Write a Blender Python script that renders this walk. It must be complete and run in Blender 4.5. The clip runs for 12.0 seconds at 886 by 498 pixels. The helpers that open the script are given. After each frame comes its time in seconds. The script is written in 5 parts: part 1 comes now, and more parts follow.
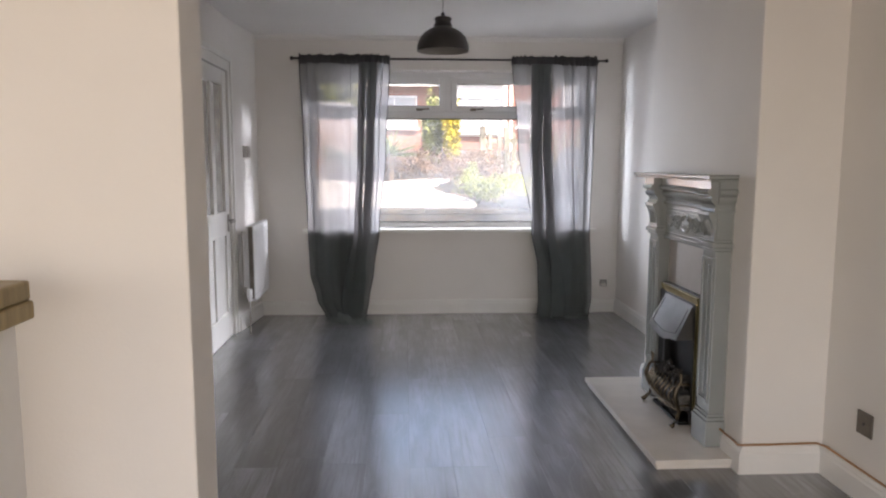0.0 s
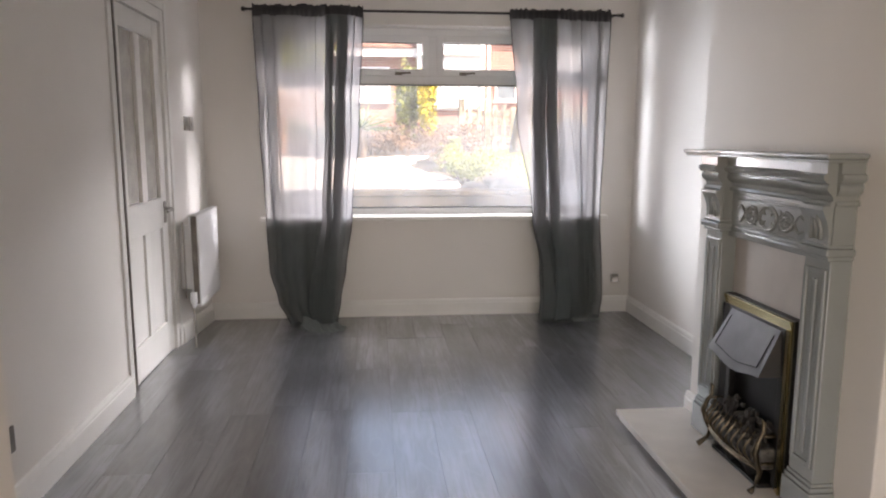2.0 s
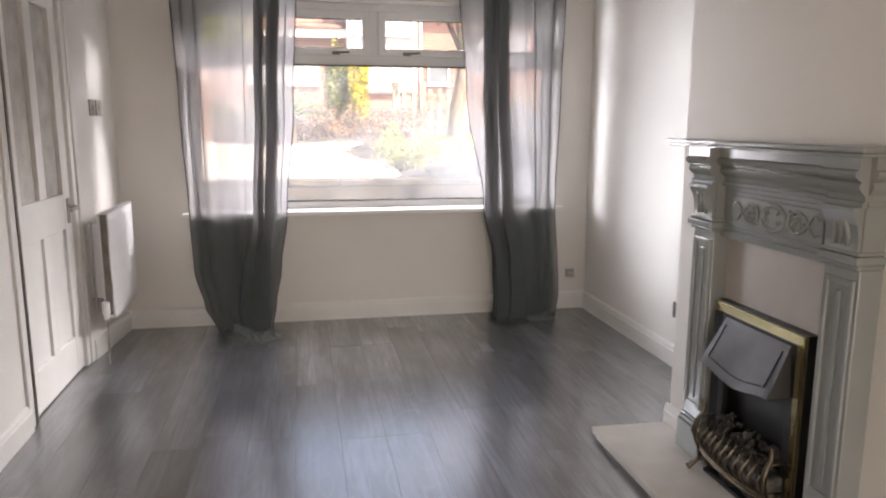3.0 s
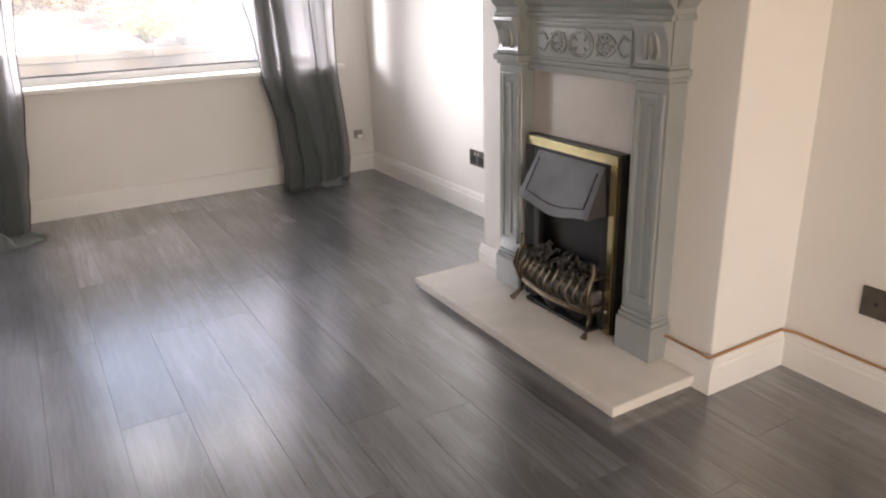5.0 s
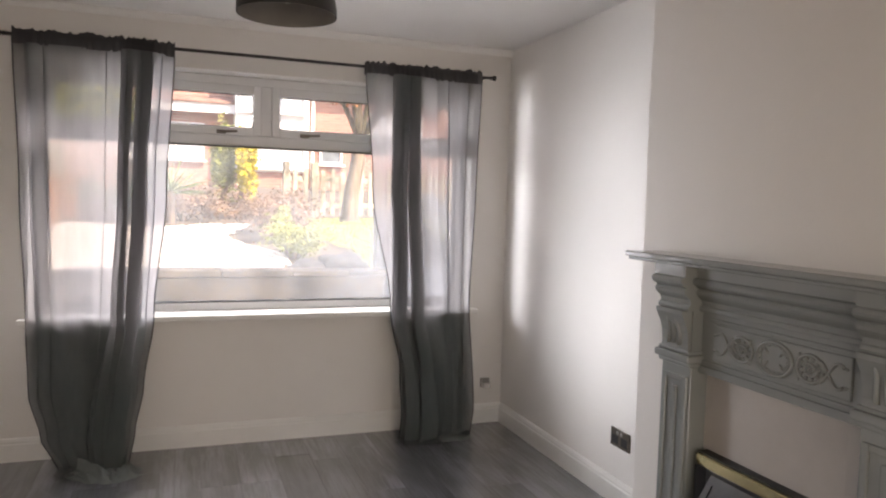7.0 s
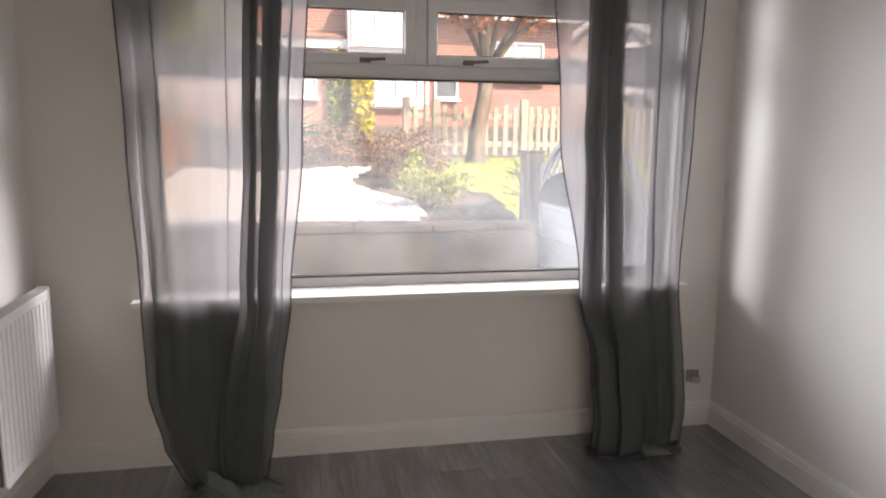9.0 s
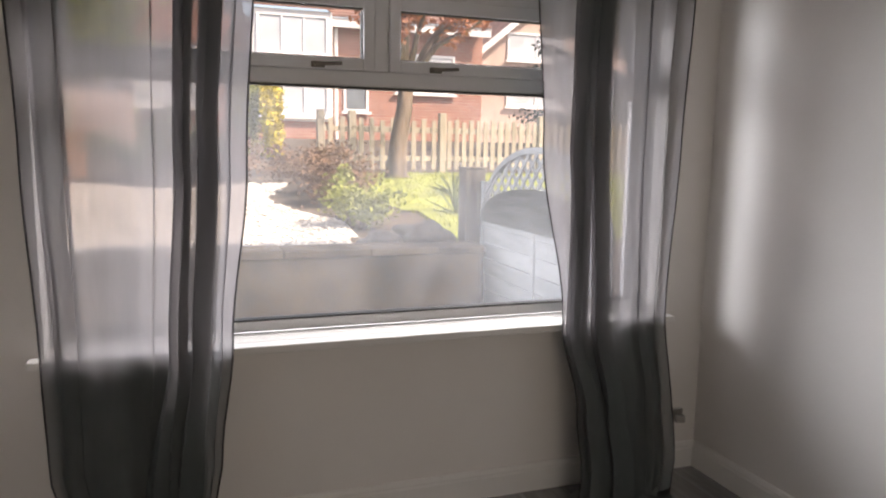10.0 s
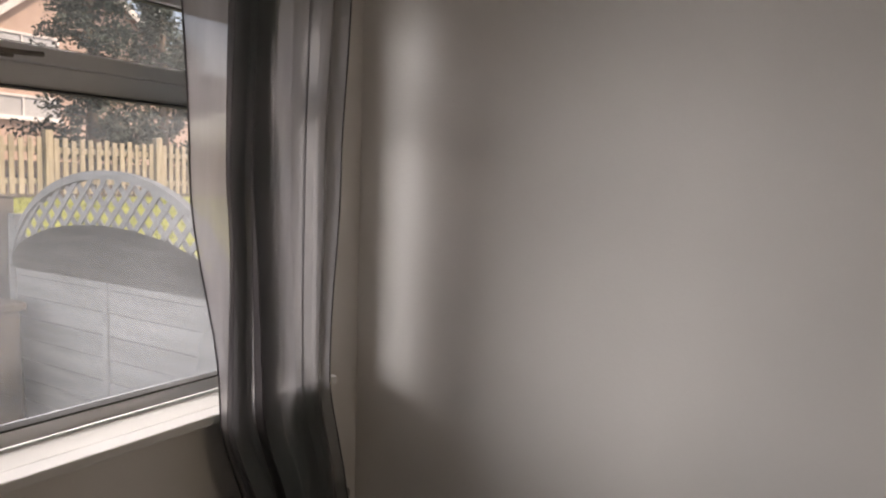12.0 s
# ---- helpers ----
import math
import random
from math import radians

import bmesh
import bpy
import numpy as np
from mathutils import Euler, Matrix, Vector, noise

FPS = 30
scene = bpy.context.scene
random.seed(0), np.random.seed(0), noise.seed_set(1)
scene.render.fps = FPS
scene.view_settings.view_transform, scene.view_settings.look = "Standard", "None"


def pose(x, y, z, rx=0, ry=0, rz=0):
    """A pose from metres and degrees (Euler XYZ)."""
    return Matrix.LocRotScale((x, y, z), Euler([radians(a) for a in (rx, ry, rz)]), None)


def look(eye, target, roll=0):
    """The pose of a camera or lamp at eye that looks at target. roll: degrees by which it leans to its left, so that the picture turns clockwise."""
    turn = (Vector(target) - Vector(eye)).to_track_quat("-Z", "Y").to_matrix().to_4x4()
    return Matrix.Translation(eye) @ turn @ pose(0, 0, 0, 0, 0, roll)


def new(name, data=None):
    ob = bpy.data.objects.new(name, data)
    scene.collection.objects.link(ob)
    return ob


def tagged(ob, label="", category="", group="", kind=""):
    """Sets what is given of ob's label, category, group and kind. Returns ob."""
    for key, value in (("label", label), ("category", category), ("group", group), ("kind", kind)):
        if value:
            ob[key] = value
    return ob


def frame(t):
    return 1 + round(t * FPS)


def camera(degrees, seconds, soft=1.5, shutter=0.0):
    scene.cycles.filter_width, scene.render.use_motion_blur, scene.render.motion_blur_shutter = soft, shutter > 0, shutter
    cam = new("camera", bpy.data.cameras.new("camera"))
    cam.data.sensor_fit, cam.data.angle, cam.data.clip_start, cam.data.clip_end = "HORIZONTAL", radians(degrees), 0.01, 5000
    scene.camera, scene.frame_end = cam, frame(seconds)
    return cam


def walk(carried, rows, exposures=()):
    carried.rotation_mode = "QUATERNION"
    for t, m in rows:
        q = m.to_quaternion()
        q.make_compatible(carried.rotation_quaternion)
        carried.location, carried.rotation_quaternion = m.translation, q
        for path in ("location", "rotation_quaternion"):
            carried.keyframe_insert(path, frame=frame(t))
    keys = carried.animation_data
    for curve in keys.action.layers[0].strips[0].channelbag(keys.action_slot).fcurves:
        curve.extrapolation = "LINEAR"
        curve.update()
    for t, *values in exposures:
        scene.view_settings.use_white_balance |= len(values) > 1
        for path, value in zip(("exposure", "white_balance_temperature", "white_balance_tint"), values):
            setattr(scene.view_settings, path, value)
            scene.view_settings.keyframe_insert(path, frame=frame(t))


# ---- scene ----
cam = camera(63.4, 12.0, soft=2.1)
PATH = [
    (0, (-0.002, 0.091, 1.313), (0.105, 2.073, 1.074), 0.1),
    (0.5, (-0.051, 0.319, 1.302), (0.035, 2.304, 1.078), 0.4),
    (1, (-0.06, 0.543, 1.316), (0.031, 2.527, 1.075), 0.3),
    (1.5, (-0.05, 0.812, 1.317), (0.082, 2.79, 1.049), 0.2),
    (2, (-0.047, 1.057, 1.305), (0.138, 3.025, 1.0), 0.1),
    (2.5, (-0.052, 1.309, 1.315), (0.198, 3.266, 0.985), 0.2),
    (2.7, (-0.072, 1.388, 1.321), (0.222, 3.338, 0.984), 0.3),
    (4.3, (-0.208, 1.677, 1.259), (0.602, 3.424, 0.716), -2.9),
    (4.5, (-0.225, 1.672, 1.235), (0.639, 3.37, 0.626), -3.1),
    (5, (-0.24, 1.67, 1.208), (0.696, 3.298, 0.521), -1.8),
    (5.5, (-0.212, 1.71, 1.271), (0.781, 3.358, 0.725), 0.0),
    (6, (-0.155, 1.816, 1.342), (0.823, 3.534, 1.034), 1.3),
    (6.5, (-0.082, 1.942, 1.402), (0.766, 3.747, 1.254), 1.8),
    (7, (-0.064, 2.102, 1.399), (0.614, 3.979, 1.271), 1.6),
    (7.5, (-0.097, 2.365, 1.379), (0.425, 4.288, 1.204), 1.2),
    (7.7, (-0.099, 2.468, 1.382), (0.369, 4.402, 1.183), 1.0),
    (9.3, (-0.232, 3.272, 1.447), (0.166, 5.206, 1.128), 0.6),
    (9.5, (-0.268, 3.37, 1.446), (0.198, 5.29, 1.139), 0.7),
    (10, (-0.341, 3.626, 1.458), (0.32, 5.493, 1.183), 0.9),
    (10.5, (-0.404, 3.888, 1.446), (0.512, 5.646, 1.181), 1.1),
    (11, (-0.466, 4.131, 1.455), (0.729, 5.713, 1.191), 1.2),
    (11.5, (-0.459, 4.326, 1.432), (1.011, 5.666, 1.223), 1.4),
    (12, (-0.352, 4.486, 1.48), (1.333, 5.547, 1.291), 1.7),
]
EXPOSURES = [(0, 1.76, 7100, 18), (1.5, 1.88, 7400, 19), (2.7, 2.02, 7800, 20), (4.5, 2.2, 7700, 20), (5.2, 2.5, 8100, 21), (6, 2.15, 8000, 21), (7.5, 1.78, 7900, 20), (9.5, 1.28, 7800, 20), (12, 0.52, 8600, 22)]
walk(cam, [(t, look(eye, target, roll)) for t, eye, target, roll in PATH], EXPOSURES)

# ---- world and light ----
SUN_EL, SUN_AZ = 48.0, 128.0
world = bpy.data.worlds.new("world")
scene.world = world
world.use_nodes = True
wn = world.node_tree
sky = wn.nodes.new("ShaderNodeTexSky")
sky.sky_type = "NISHITA"
sky.sun_disc = False
sky.sun_elevation = radians(SUN_EL)
sky.sun_rotation = radians(SUN_AZ)
sky.dust_density = 2.0
wn.links.new(sky.outputs[0], wn.nodes["Background"].inputs[0])
wn.nodes["Background"].inputs[1].default_value = 0.145
sun = new("sun", bpy.data.lights.new("sun", "SUN"))
sun.data.energy = 3.6
sun.data.angle = radians(0.6)
sun.data.color = (1.0, 0.94, 0.84)
az, el = radians(SUN_AZ), radians(SUN_EL)
sun.matrix_world = look((0, 0, 0), (-math.sin(az) * math.cos(el), -math.cos(az) * math.cos(el), -math.sin(el)))


def fill_light(name, centre, target, w, h, watts, colour):
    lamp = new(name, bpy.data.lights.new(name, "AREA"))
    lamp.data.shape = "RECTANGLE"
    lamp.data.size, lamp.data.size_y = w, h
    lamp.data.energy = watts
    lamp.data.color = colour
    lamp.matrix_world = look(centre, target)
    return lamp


# fill lamps added out of view behind, for warm light from the rear
fill_light("rear_window_light", (0.2, -2.68, 1.15), (-0.9, 4.0, 1.1), 2.5, 1.9, 12.5, (1.0, 0.92, 0.79))
fill_light("side_window_light", (-2.66, -1.70, 1.40), (1.4, 3.9, 1.3), 1.8, 1.3, 7, (1.0, 0.91, 0.74))
# fill lamps added outside the front window, out of view, to boost skylight
fill_light("front_window_light", (0.30, 7.40, 2.98), (0.30, 5.4, 1.0), 2.7, 1.2, 7, (0.84, 0.915, 1.0)).data.spread = radians(106)
fill_light("front_sky_light_west", (-2.3, 8.6, 1.65), (1.6, 4.2, 1.25), 2.2, 1.9, 82, (0.71, 0.845, 1.0)).data.spread = radians(140)
fill_light("front_sky_light_east", (2.75, 7.75, 3.0), (-1.3, 4.2, 0.9), 1.6, 0.9, 36, (0.80, 0.89, 1.0)).data.spread = radians(80)


# ---- materials ----
def material(name, colour, rough=0.5, metal=0.0, scale=8.0, amount=0.08, fine=120.0, bump=0.05, stretch=(1, 1, 1), spec=0.5,
             coat=0.0, per_piece=0.0, colour2=None, transmission=0.0, detail=6.0, dist=0.01):
    m = bpy.data.materials.new(name)
    m.use_nodes = True
    n, l = m.node_tree.nodes, m.node_tree.links
    b = n["Principled BSDF"]
    tc = n.new("ShaderNodeTexCoord")
    mp = n.new("ShaderNodeMapping")
    mp.inputs["Scale"].default_value = stretch
    info = n.new("ShaderNodeObjectInfo")
    off = n.new("ShaderNodeVectorMath")
    off.operation = "MULTIPLY_ADD"
    off.inputs[1].default_value = (37.0, 91.0, 53.0)
    l.new(info.outputs["Random"], off.inputs[0])
    l.new(tc.outputs["Object"], off.inputs[2])
    l.new(off.outputs[0], mp.inputs[0])
    big = n.new("ShaderNodeTexNoise")
    big.inputs["Scale"].default_value = scale
    big.inputs["Detail"].default_value = detail
    small = n.new("ShaderNodeTexNoise")
    small.inputs["Scale"].default_value = fine
    small.inputs["Detail"].default_value = 4
    l.new(mp.outputs[0], big.inputs["Vector"])
    l.new(mp.outputs[0], small.inputs["Vector"])
    ramp = n.new("ShaderNodeMapRange")
    ramp.inputs["From Min"].default_value, ramp.inputs["From Max"].default_value = 0.3, 0.7
    l.new(big.outputs["Fac"], ramp.inputs["Value"])
    mix = n.new("ShaderNodeMix")
    mix.data_type = "RGBA"
    c = Vector(colour)
    d = Vector(colour2) if colour2 else c * (1 - 2 * amount)
    mix.inputs["A"].default_value = (*(c if colour2 else c * (1 + amount)), 1)
    mix.inputs["B"].default_value = (*d, 1)
    l.new(ramp.outputs[0], mix.inputs["Factor"])
    out = mix.outputs["Result"]
    val = n.new("ShaderNodeHueSaturation")
    mul = n.new("ShaderNodeMath")
    mul.operation = "MULTIPLY_ADD"
    mul.inputs[1].default_value = 0.35 * amount * 2
    mul.inputs[2].default_value = 1 - 0.35 * amount - per_piece / 2
    l.new(small.outputs["Fac"], mul.inputs[0])
    pp = n.new("ShaderNodeMath")
    pp.operation = "MULTIPLY_ADD"
    pp.inputs[1].default_value = per_piece
    l.new(info.outputs["Random"], pp.inputs[0])
    l.new(mul.outputs[0], pp.inputs[2])
    l.new(pp.outputs[0], val.inputs["Value"])
    l.new(out, val.inputs["Color"])
    l.new(val.outputs[0], b.inputs["Base Color"])
    b.inputs["Metallic"].default_value = metal
    rr = n.new("ShaderNodeMapRange")
    rr.inputs["To Min"].default_value, rr.inputs["To Max"].default_value = max(0, rough - 0.07), min(1, rough + 0.07)
    l.new(big.outputs["Fac"], rr.inputs["Value"])
    l.new(rr.outputs[0], b.inputs["Roughness"])
    b.inputs["Specular IOR Level"].default_value = spec
    b.inputs["Coat Weight"].default_value = coat
    b.inputs["Transmission Weight"].default_value = transmission
    if bump:
        bp = n.new("ShaderNodeBump")
        bp.inputs["Strength"].default_value = bump
        bp.inputs["Distance"].default_value = dist
        l.new(small.outputs["Fac"], bp.inputs["Height"])
        l.new(bp.outputs[0], b.inputs["Normal"])
    return m


def sheer(name, colour, glow, cover):
    m = bpy.data.materials.new(name)
    m.use_nodes = True
    n, l = m.node_tree.nodes, m.node_tree.links
    n.remove(n["Principled BSDF"])
    tr = n.new("ShaderNodeBsdfTransparent")
    tr.inputs[0].default_value = (0.94, 0.92, 0.93, 1)
    di = n.new("ShaderNodeBsdfDiffuse")
    tl = n.new("ShaderNodeBsdfTranslucent")
    tc = n.new("ShaderNodeTexCoord")
    no = n.new("ShaderNodeTexNoise")
    no.inputs["Scale"].default_value = 14
    no.inputs["Detail"].default_value = 5
    mp = n.new("ShaderNodeMapping")
    mp.inputs["Scale"].default_value = (3.0, 3.0, 0.35)
    l.new(tc.outputs["Object"], mp.inputs[0])
    l.new(mp.outputs[0], no.inputs["Vector"])
    rm = n.new("ShaderNodeMapRange")
    rm.inputs["To Min"].default_value, rm.inputs["To Max"].default_value = cover - 0.07, min(1.0, cover + 0.07)
    l.new(no.outputs["Fac"], rm.inputs["Value"])
    di.inputs[0].default_value = (*colour, 1)
    tl.inputs[0].default_value = (*glow, 1)
    a = n.new("ShaderNodeMixShader")
    a.inputs[0].default_value = 0.5
    l.new(di.outputs[0], a.inputs[1])
    l.new(tl.outputs[0], a.inputs[2])
    s = n.new("ShaderNodeMixShader")
    l.new(rm.outputs[0], s.inputs[0])
    l.new(tr.outputs[0], s.inputs[1])
    l.new(a.outputs[0], s.inputs[2])
    l.new(s.outputs[0], n["Material Output"].inputs["Surface"])
    return m


def clear_glass(name, haze, corner_haze):
    """Window glass with a translucent haze mixed in, uneven across the pane."""
    m = bpy.data.materials.new(name)
    m.use_nodes = True
    n, l = m.node_tree.nodes, m.node_tree.links
    n.remove(n["Principled BSDF"])
    tr = n.new("ShaderNodeBsdfTransparent")
    gl = n.new("ShaderNodeBsdfGlossy")
    gl.inputs["Roughness"].default_value = 0.32
    df = n.new("ShaderNodeBsdfTranslucent")
    df.inputs[0].default_value = (0.86, 0.88, 0.90, 1)
    fr = n.new("ShaderNodeFresnel")
    fr.inputs[0].default_value = 1.45
    tc = n.new("ShaderNodeTexCoord")
    no = n.new("ShaderNodeTexNoise")
    no.inputs["Scale"].default_value = 2.2
    no.inputs["Detail"].default_value = 5
    l.new(tc.outputs["Object"], no.inputs["Vector"])
    rm = n.new("ShaderNodeMapRange")
    rm.inputs["From Min"].default_value, rm.inputs["From Max"].default_value = 0.35, 0.7
    rm.inputs["To Min"].default_value, rm.inputs["To Max"].default_value = haze * 0.3, haze * 1.6
    l.new(no.outputs["Fac"], rm.inputs["Value"])
    # extra haze added over the pane, strongest towards the lower right corner
    sep = n.new("ShaderNodeSeparateXYZ")
    l.new(tc.outputs["Object"], sep.inputs[0])

    def ramp(axis, lo, hi, top):
        r = n.new("ShaderNodeMapRange")
        r.interpolation_type = "SMOOTHSTEP"
        r.inputs["From Min"].default_value, r.inputs["From Max"].default_value = lo, hi
        r.inputs["To Max"].default_value = top
        l.new(sep.outputs[axis], r.inputs["Value"])
        return r.outputs[0]

    def calc(op, u, v):
        k = n.new("ShaderNodeMath")
        k.operation = op
        for slot, q in enumerate((u, v)):
            if isinstance(q, float):
                k.inputs[slot].default_value = q
            else:
                l.new(q, k.inputs[slot])
        return k.outputs[0]
    low = ramp("Z", 1.62, 0.86, 1.0)
    film = calc("MULTIPLY", calc("MULTIPLY", low, calc("ADD", ramp("X", 0.1, 1.35, 1.0), 0.10)), corner_haze)
    film = calc("MULTIPLY", film, calc("ADD", no.outputs["Fac"], 0.5))
    a = n.new("ShaderNodeMixShader")
    l.new(calc("ADD", rm.outputs[0], film), a.inputs[0])
    l.new(tr.outputs[0], a.inputs[1])
    l.new(df.outputs[0], a.inputs[2])
    s = n.new("ShaderNodeMixShader")
    l.new(fr.outputs[0], s.inputs[0])
    l.new(a.outputs[0], s.inputs[1])
    l.new(gl.outputs[0], s.inputs[2])
    l.new(s.outputs[0], n["Material Output"].inputs["Surface"])
    return m


def laminate(name):
    """Dark grey oak print: long streaks and open grain, with an uneven satin sheen."""
    m = bpy.data.materials.new(name)
    m.use_nodes = True
    n, l = m.node_tree.nodes, m.node_tree.links
    b = n["Principled BSDF"]
    tc, info = n.new("ShaderNodeTexCoord"), n.new("ShaderNodeObjectInfo")
    off = n.new("ShaderNodeVectorMath")
    off.operation = "MULTIPLY_ADD"
    off.inputs[1].default_value = (37.0, 91.0, 53.0)
    l.new(info.outputs["Random"], off.inputs[0])
    l.new(tc.outputs["Object"], off.inputs[2])

    def tex(kind, stretch, **values):
        mp = n.new("ShaderNodeMapping")
        mp.inputs["Scale"].default_value = stretch
        l.new(off.outputs[0], mp.inputs[0])
        t = n.new(kind)
        for k, v in values.items():
            t.inputs[k].default_value = v
        l.new(mp.outputs[0], t.inputs["Vector"])
        return t.outputs["Fac"]

    def blend(a, c, fac, mode="MIX"):
        x = n.new("ShaderNodeMix")
        x.data_type = "RGBA"
        x.blend_type = mode
        for slot, v in (("A", a), ("B", c)):
            if isinstance(v, tuple):
                x.inputs[slot].default_value = (*v, 1)
            else:
                l.new(v, x.inputs[slot])
        if isinstance(fac, float):
            x.inputs["Factor"].default_value = fac
        else:
            l.new(fac, x.inputs["Factor"])
        return x.outputs["Result"]

    def remap(v, a, c, lo, hi):
        r = n.new("ShaderNodeMapRange")
        r.inputs["From Min"].default_value, r.inputs["From Max"].default_value = a, c
        r.inputs["To Min"].default_value, r.inputs["To Max"].default_value = lo, hi
        l.new(v, r.inputs["Value"])
        return r.outputs[0]
    cloud = tex("ShaderNodeTexNoise", (6, 1.3, 1), Scale=1.6, Detail=5.0)
    streak = tex("ShaderNodeTexNoise", (26, 1.2, 1), Scale=2.2, Detail=6.0, Roughness=0.65)
    grain = tex("ShaderNodeTexNoise", (60, 2.5, 1), Scale=2.4, Detail=5.0, Roughness=0.6, Distortion=0.6)
    c = blend((0.150, 0.155, 0.175), (0.050, 0.051, 0.057), remap(cloud, 0.36, 0.64, 0.0, 1.0))
    c = blend(c, (0.040, 0.039, 0.041), remap(streak, 0.46, 0.66, 0.0, 0.85))
    c = blend(c, (0.120, 0.119, 0.122), remap(grain, 0.5, 0.75, 0.0, 0.55))
    figure = tex("ShaderNodeTexNoise", (2.4, 0.42, 1), Scale=2.0, Detail=1.0, Distortion=0.25)
    rings = n.new("ShaderNodeMath")
    rings.operation = "PINGPONG"
    l.new(remap(figure, 0.0, 1.0, 0.0, 26.0), rings.inputs[0])
    rings.inputs[1].default_value = 1.0
    c = blend(c, (0.150, 0.148, 0.150), remap(rings.outputs[0], 0.80, 1.0, 0.0, 0.34))
    hs = n.new("ShaderNodeHueSaturation")
    l.new(remap(info.outputs["Random"], 0.0, 1.0, 0.62, 1.38), hs.inputs["Value"])
    l.new(c, hs.inputs["Color"])
    l.new(hs.outputs[0], b.inputs["Base Color"])
    sheen = tex("ShaderNodeTexNoise", (5, 3.0, 1), Scale=1.5, Detail=4.0)
    l.new(remap(sheen, 0.3, 0.7, 0.29, 0.34), b.inputs["Roughness"])
    b.inputs["Specular IOR Level"].default_value = 0.95
    b.inputs["Coat Weight"].default_value = 1.0
    b.inputs["Coat IOR"].default_value = 2.0
    l.new(remap(sheen, 0.3, 0.7, 0.19, 0.25), b.inputs["Coat Roughness"])
    bp = n.new("ShaderNodeBump")
    bp.inputs["Strength"].default_value = 0.03
    bp.inputs["Distance"].default_value = 0.001
    l.new(streak, bp.inputs["Height"])
    l.new(bp.outputs[0], b.inputs["Normal"])
    return m


PAINT = material("wall_paint", (0.80, 0.77, 0.74), 0.6, scale=1.3, amount=0.025, fine=90, bump=0.06, spec=0.3)
CEIL = material("ceiling_paint", (0.82, 0.80, 0.78), 0.7, scale=1.0, amount=0.02, fine=60, bump=0.05, spec=0.2)
GLOSS = material("white_gloss", (0.80, 0.785, 0.76), 0.37, scale=3, amount=0.03, fine=60, bump=0.03)
UPVC = material("upvc", (0.80, 0.80, 0.81), 0.37, scale=3, amount=0.02, fine=80, bump=0.01)
RUBBER = material("rubber", (0.02, 0.02, 0.02), 0.6, amount=0.1)
PLANK = laminate("grey_oak")
UNDER = material("underlay", (0.015, 0.015, 0.016), 0.8)
SURROUND = material("grey_green_paint", (0.275, 0.293, 0.294), 0.18, scale=6, amount=0.03, fine=70, bump=0.05, spec=0.7, coat=0.4)
STONE = material("hearth_stone", (0.74, 0.70, 0.65), 0.35, scale=9, amount=0.04, fine=160, bump=0.03)
BACKPANEL = material("back_panel_stone", (0.50, 0.465, 0.44), 0.45, scale=7, amount=0.05, fine=140, bump=0.03)
BRASS = material("brass", (0.74, 0.60, 0.30), 0.18, metal=1.0, scale=5, amount=0.06, bump=0.02)
OLDBRASS = material("antique_brass", (0.27, 0.22, 0.155), 0.36, metal=0.9, scale=20, amount=0.25, bump=0.15)
DARKBRASS = material("darkened_brass", (0.11, 0.09, 0.065), 0.36, metal=0.9, scale=20, amount=0.25, bump=0.15)
BLACK = material("black_enamel", (0.009, 0.009, 0.010), 0.45, scale=10, amount=0.2)
HOOD = material("hood_graphite", (0.145, 0.143, 0.148), 0.40, scale=8, amount=0.1, metal=0.2)
COAL = material("coal", (0.085, 0.08, 0.076), 0.6, scale=30, amount=0.5, fine=80, bump=0.5, per_piece=0.6)
CHROME = material("brushed_steel", (0.42, 0.40, 0.38), 0.37, metal=1.0, scale=20, amount=0.1, stretch=(1, 1, 12))
DARKPLASTIC = material("dark_plastic", (0.03, 0.03, 0.032), 0.35)
BRONZE = material("bronze_plate", (0.16, 0.14, 0.12), 0.35, metal=0.7, scale=18, amount=0.12)
CABLE = material("orange_cable", (0.42, 0.22, 0.10), 0.5, amount=0.1)
LAMPSHADE = material("lamp_enamel", (0.035, 0.033, 0.033), 0.37, scale=6, amount=0.15)
LAMPIN = material("lamp_lining", (0.30, 0.28, 0.26), 0.5)
BULB = material("bulb_glass", (0.8, 0.8, 0.78), 0.2)
ROD = material("rod_black", (0.03, 0.028, 0.027), 0.4, scale=20, amount=0.2)
SHEER = sheer("sheer_voile", (0.15, 0.178, 0.180), (0.40, 0.375, 0.385), 0.74)
# voile of the layer added to darken the drapes below the sill
BACKING = sheer("backing_voile", (0.24, 0.27, 0.268), (0.12, 0.12, 0.12), 0.90)
# same voile in a lighter colour, painting in room light on the hem
HEM_LIT = sheer("lit_hem_voile", (0.33, 0.37, 0.36), (0.12, 0.12, 0.12), 0.93)
VOILE_HEM = sheer("voile_hem", (0.09, 0.09, 0.095), (0.12, 0.115, 0.115), 0.88)
HANDRAIL = material("oak_cap", (0.30, 0.22, 0.10), 0.4, scale=5, amount=0.2, stretch=(1, 8, 1), bump=0.08)
DOORGLASS = material("obscure_glass", (0.55, 0.53, 0.50), 0.12, scale=12, amount=0.10, fine=45, bump=0.35, coat=0.5)
GLASS = clear_glass("window_glass", 0.045, 0.075)
GLASS_TOP = clear_glass("vent_glass", 0.015, 0.0)


# ---- mesh helpers ----
def world_of(o):
    m = o.matrix_basis.copy()
    if o.parent:
        m = world_of(o.parent) @ o.matrix_parent_inverse @ m
    return m


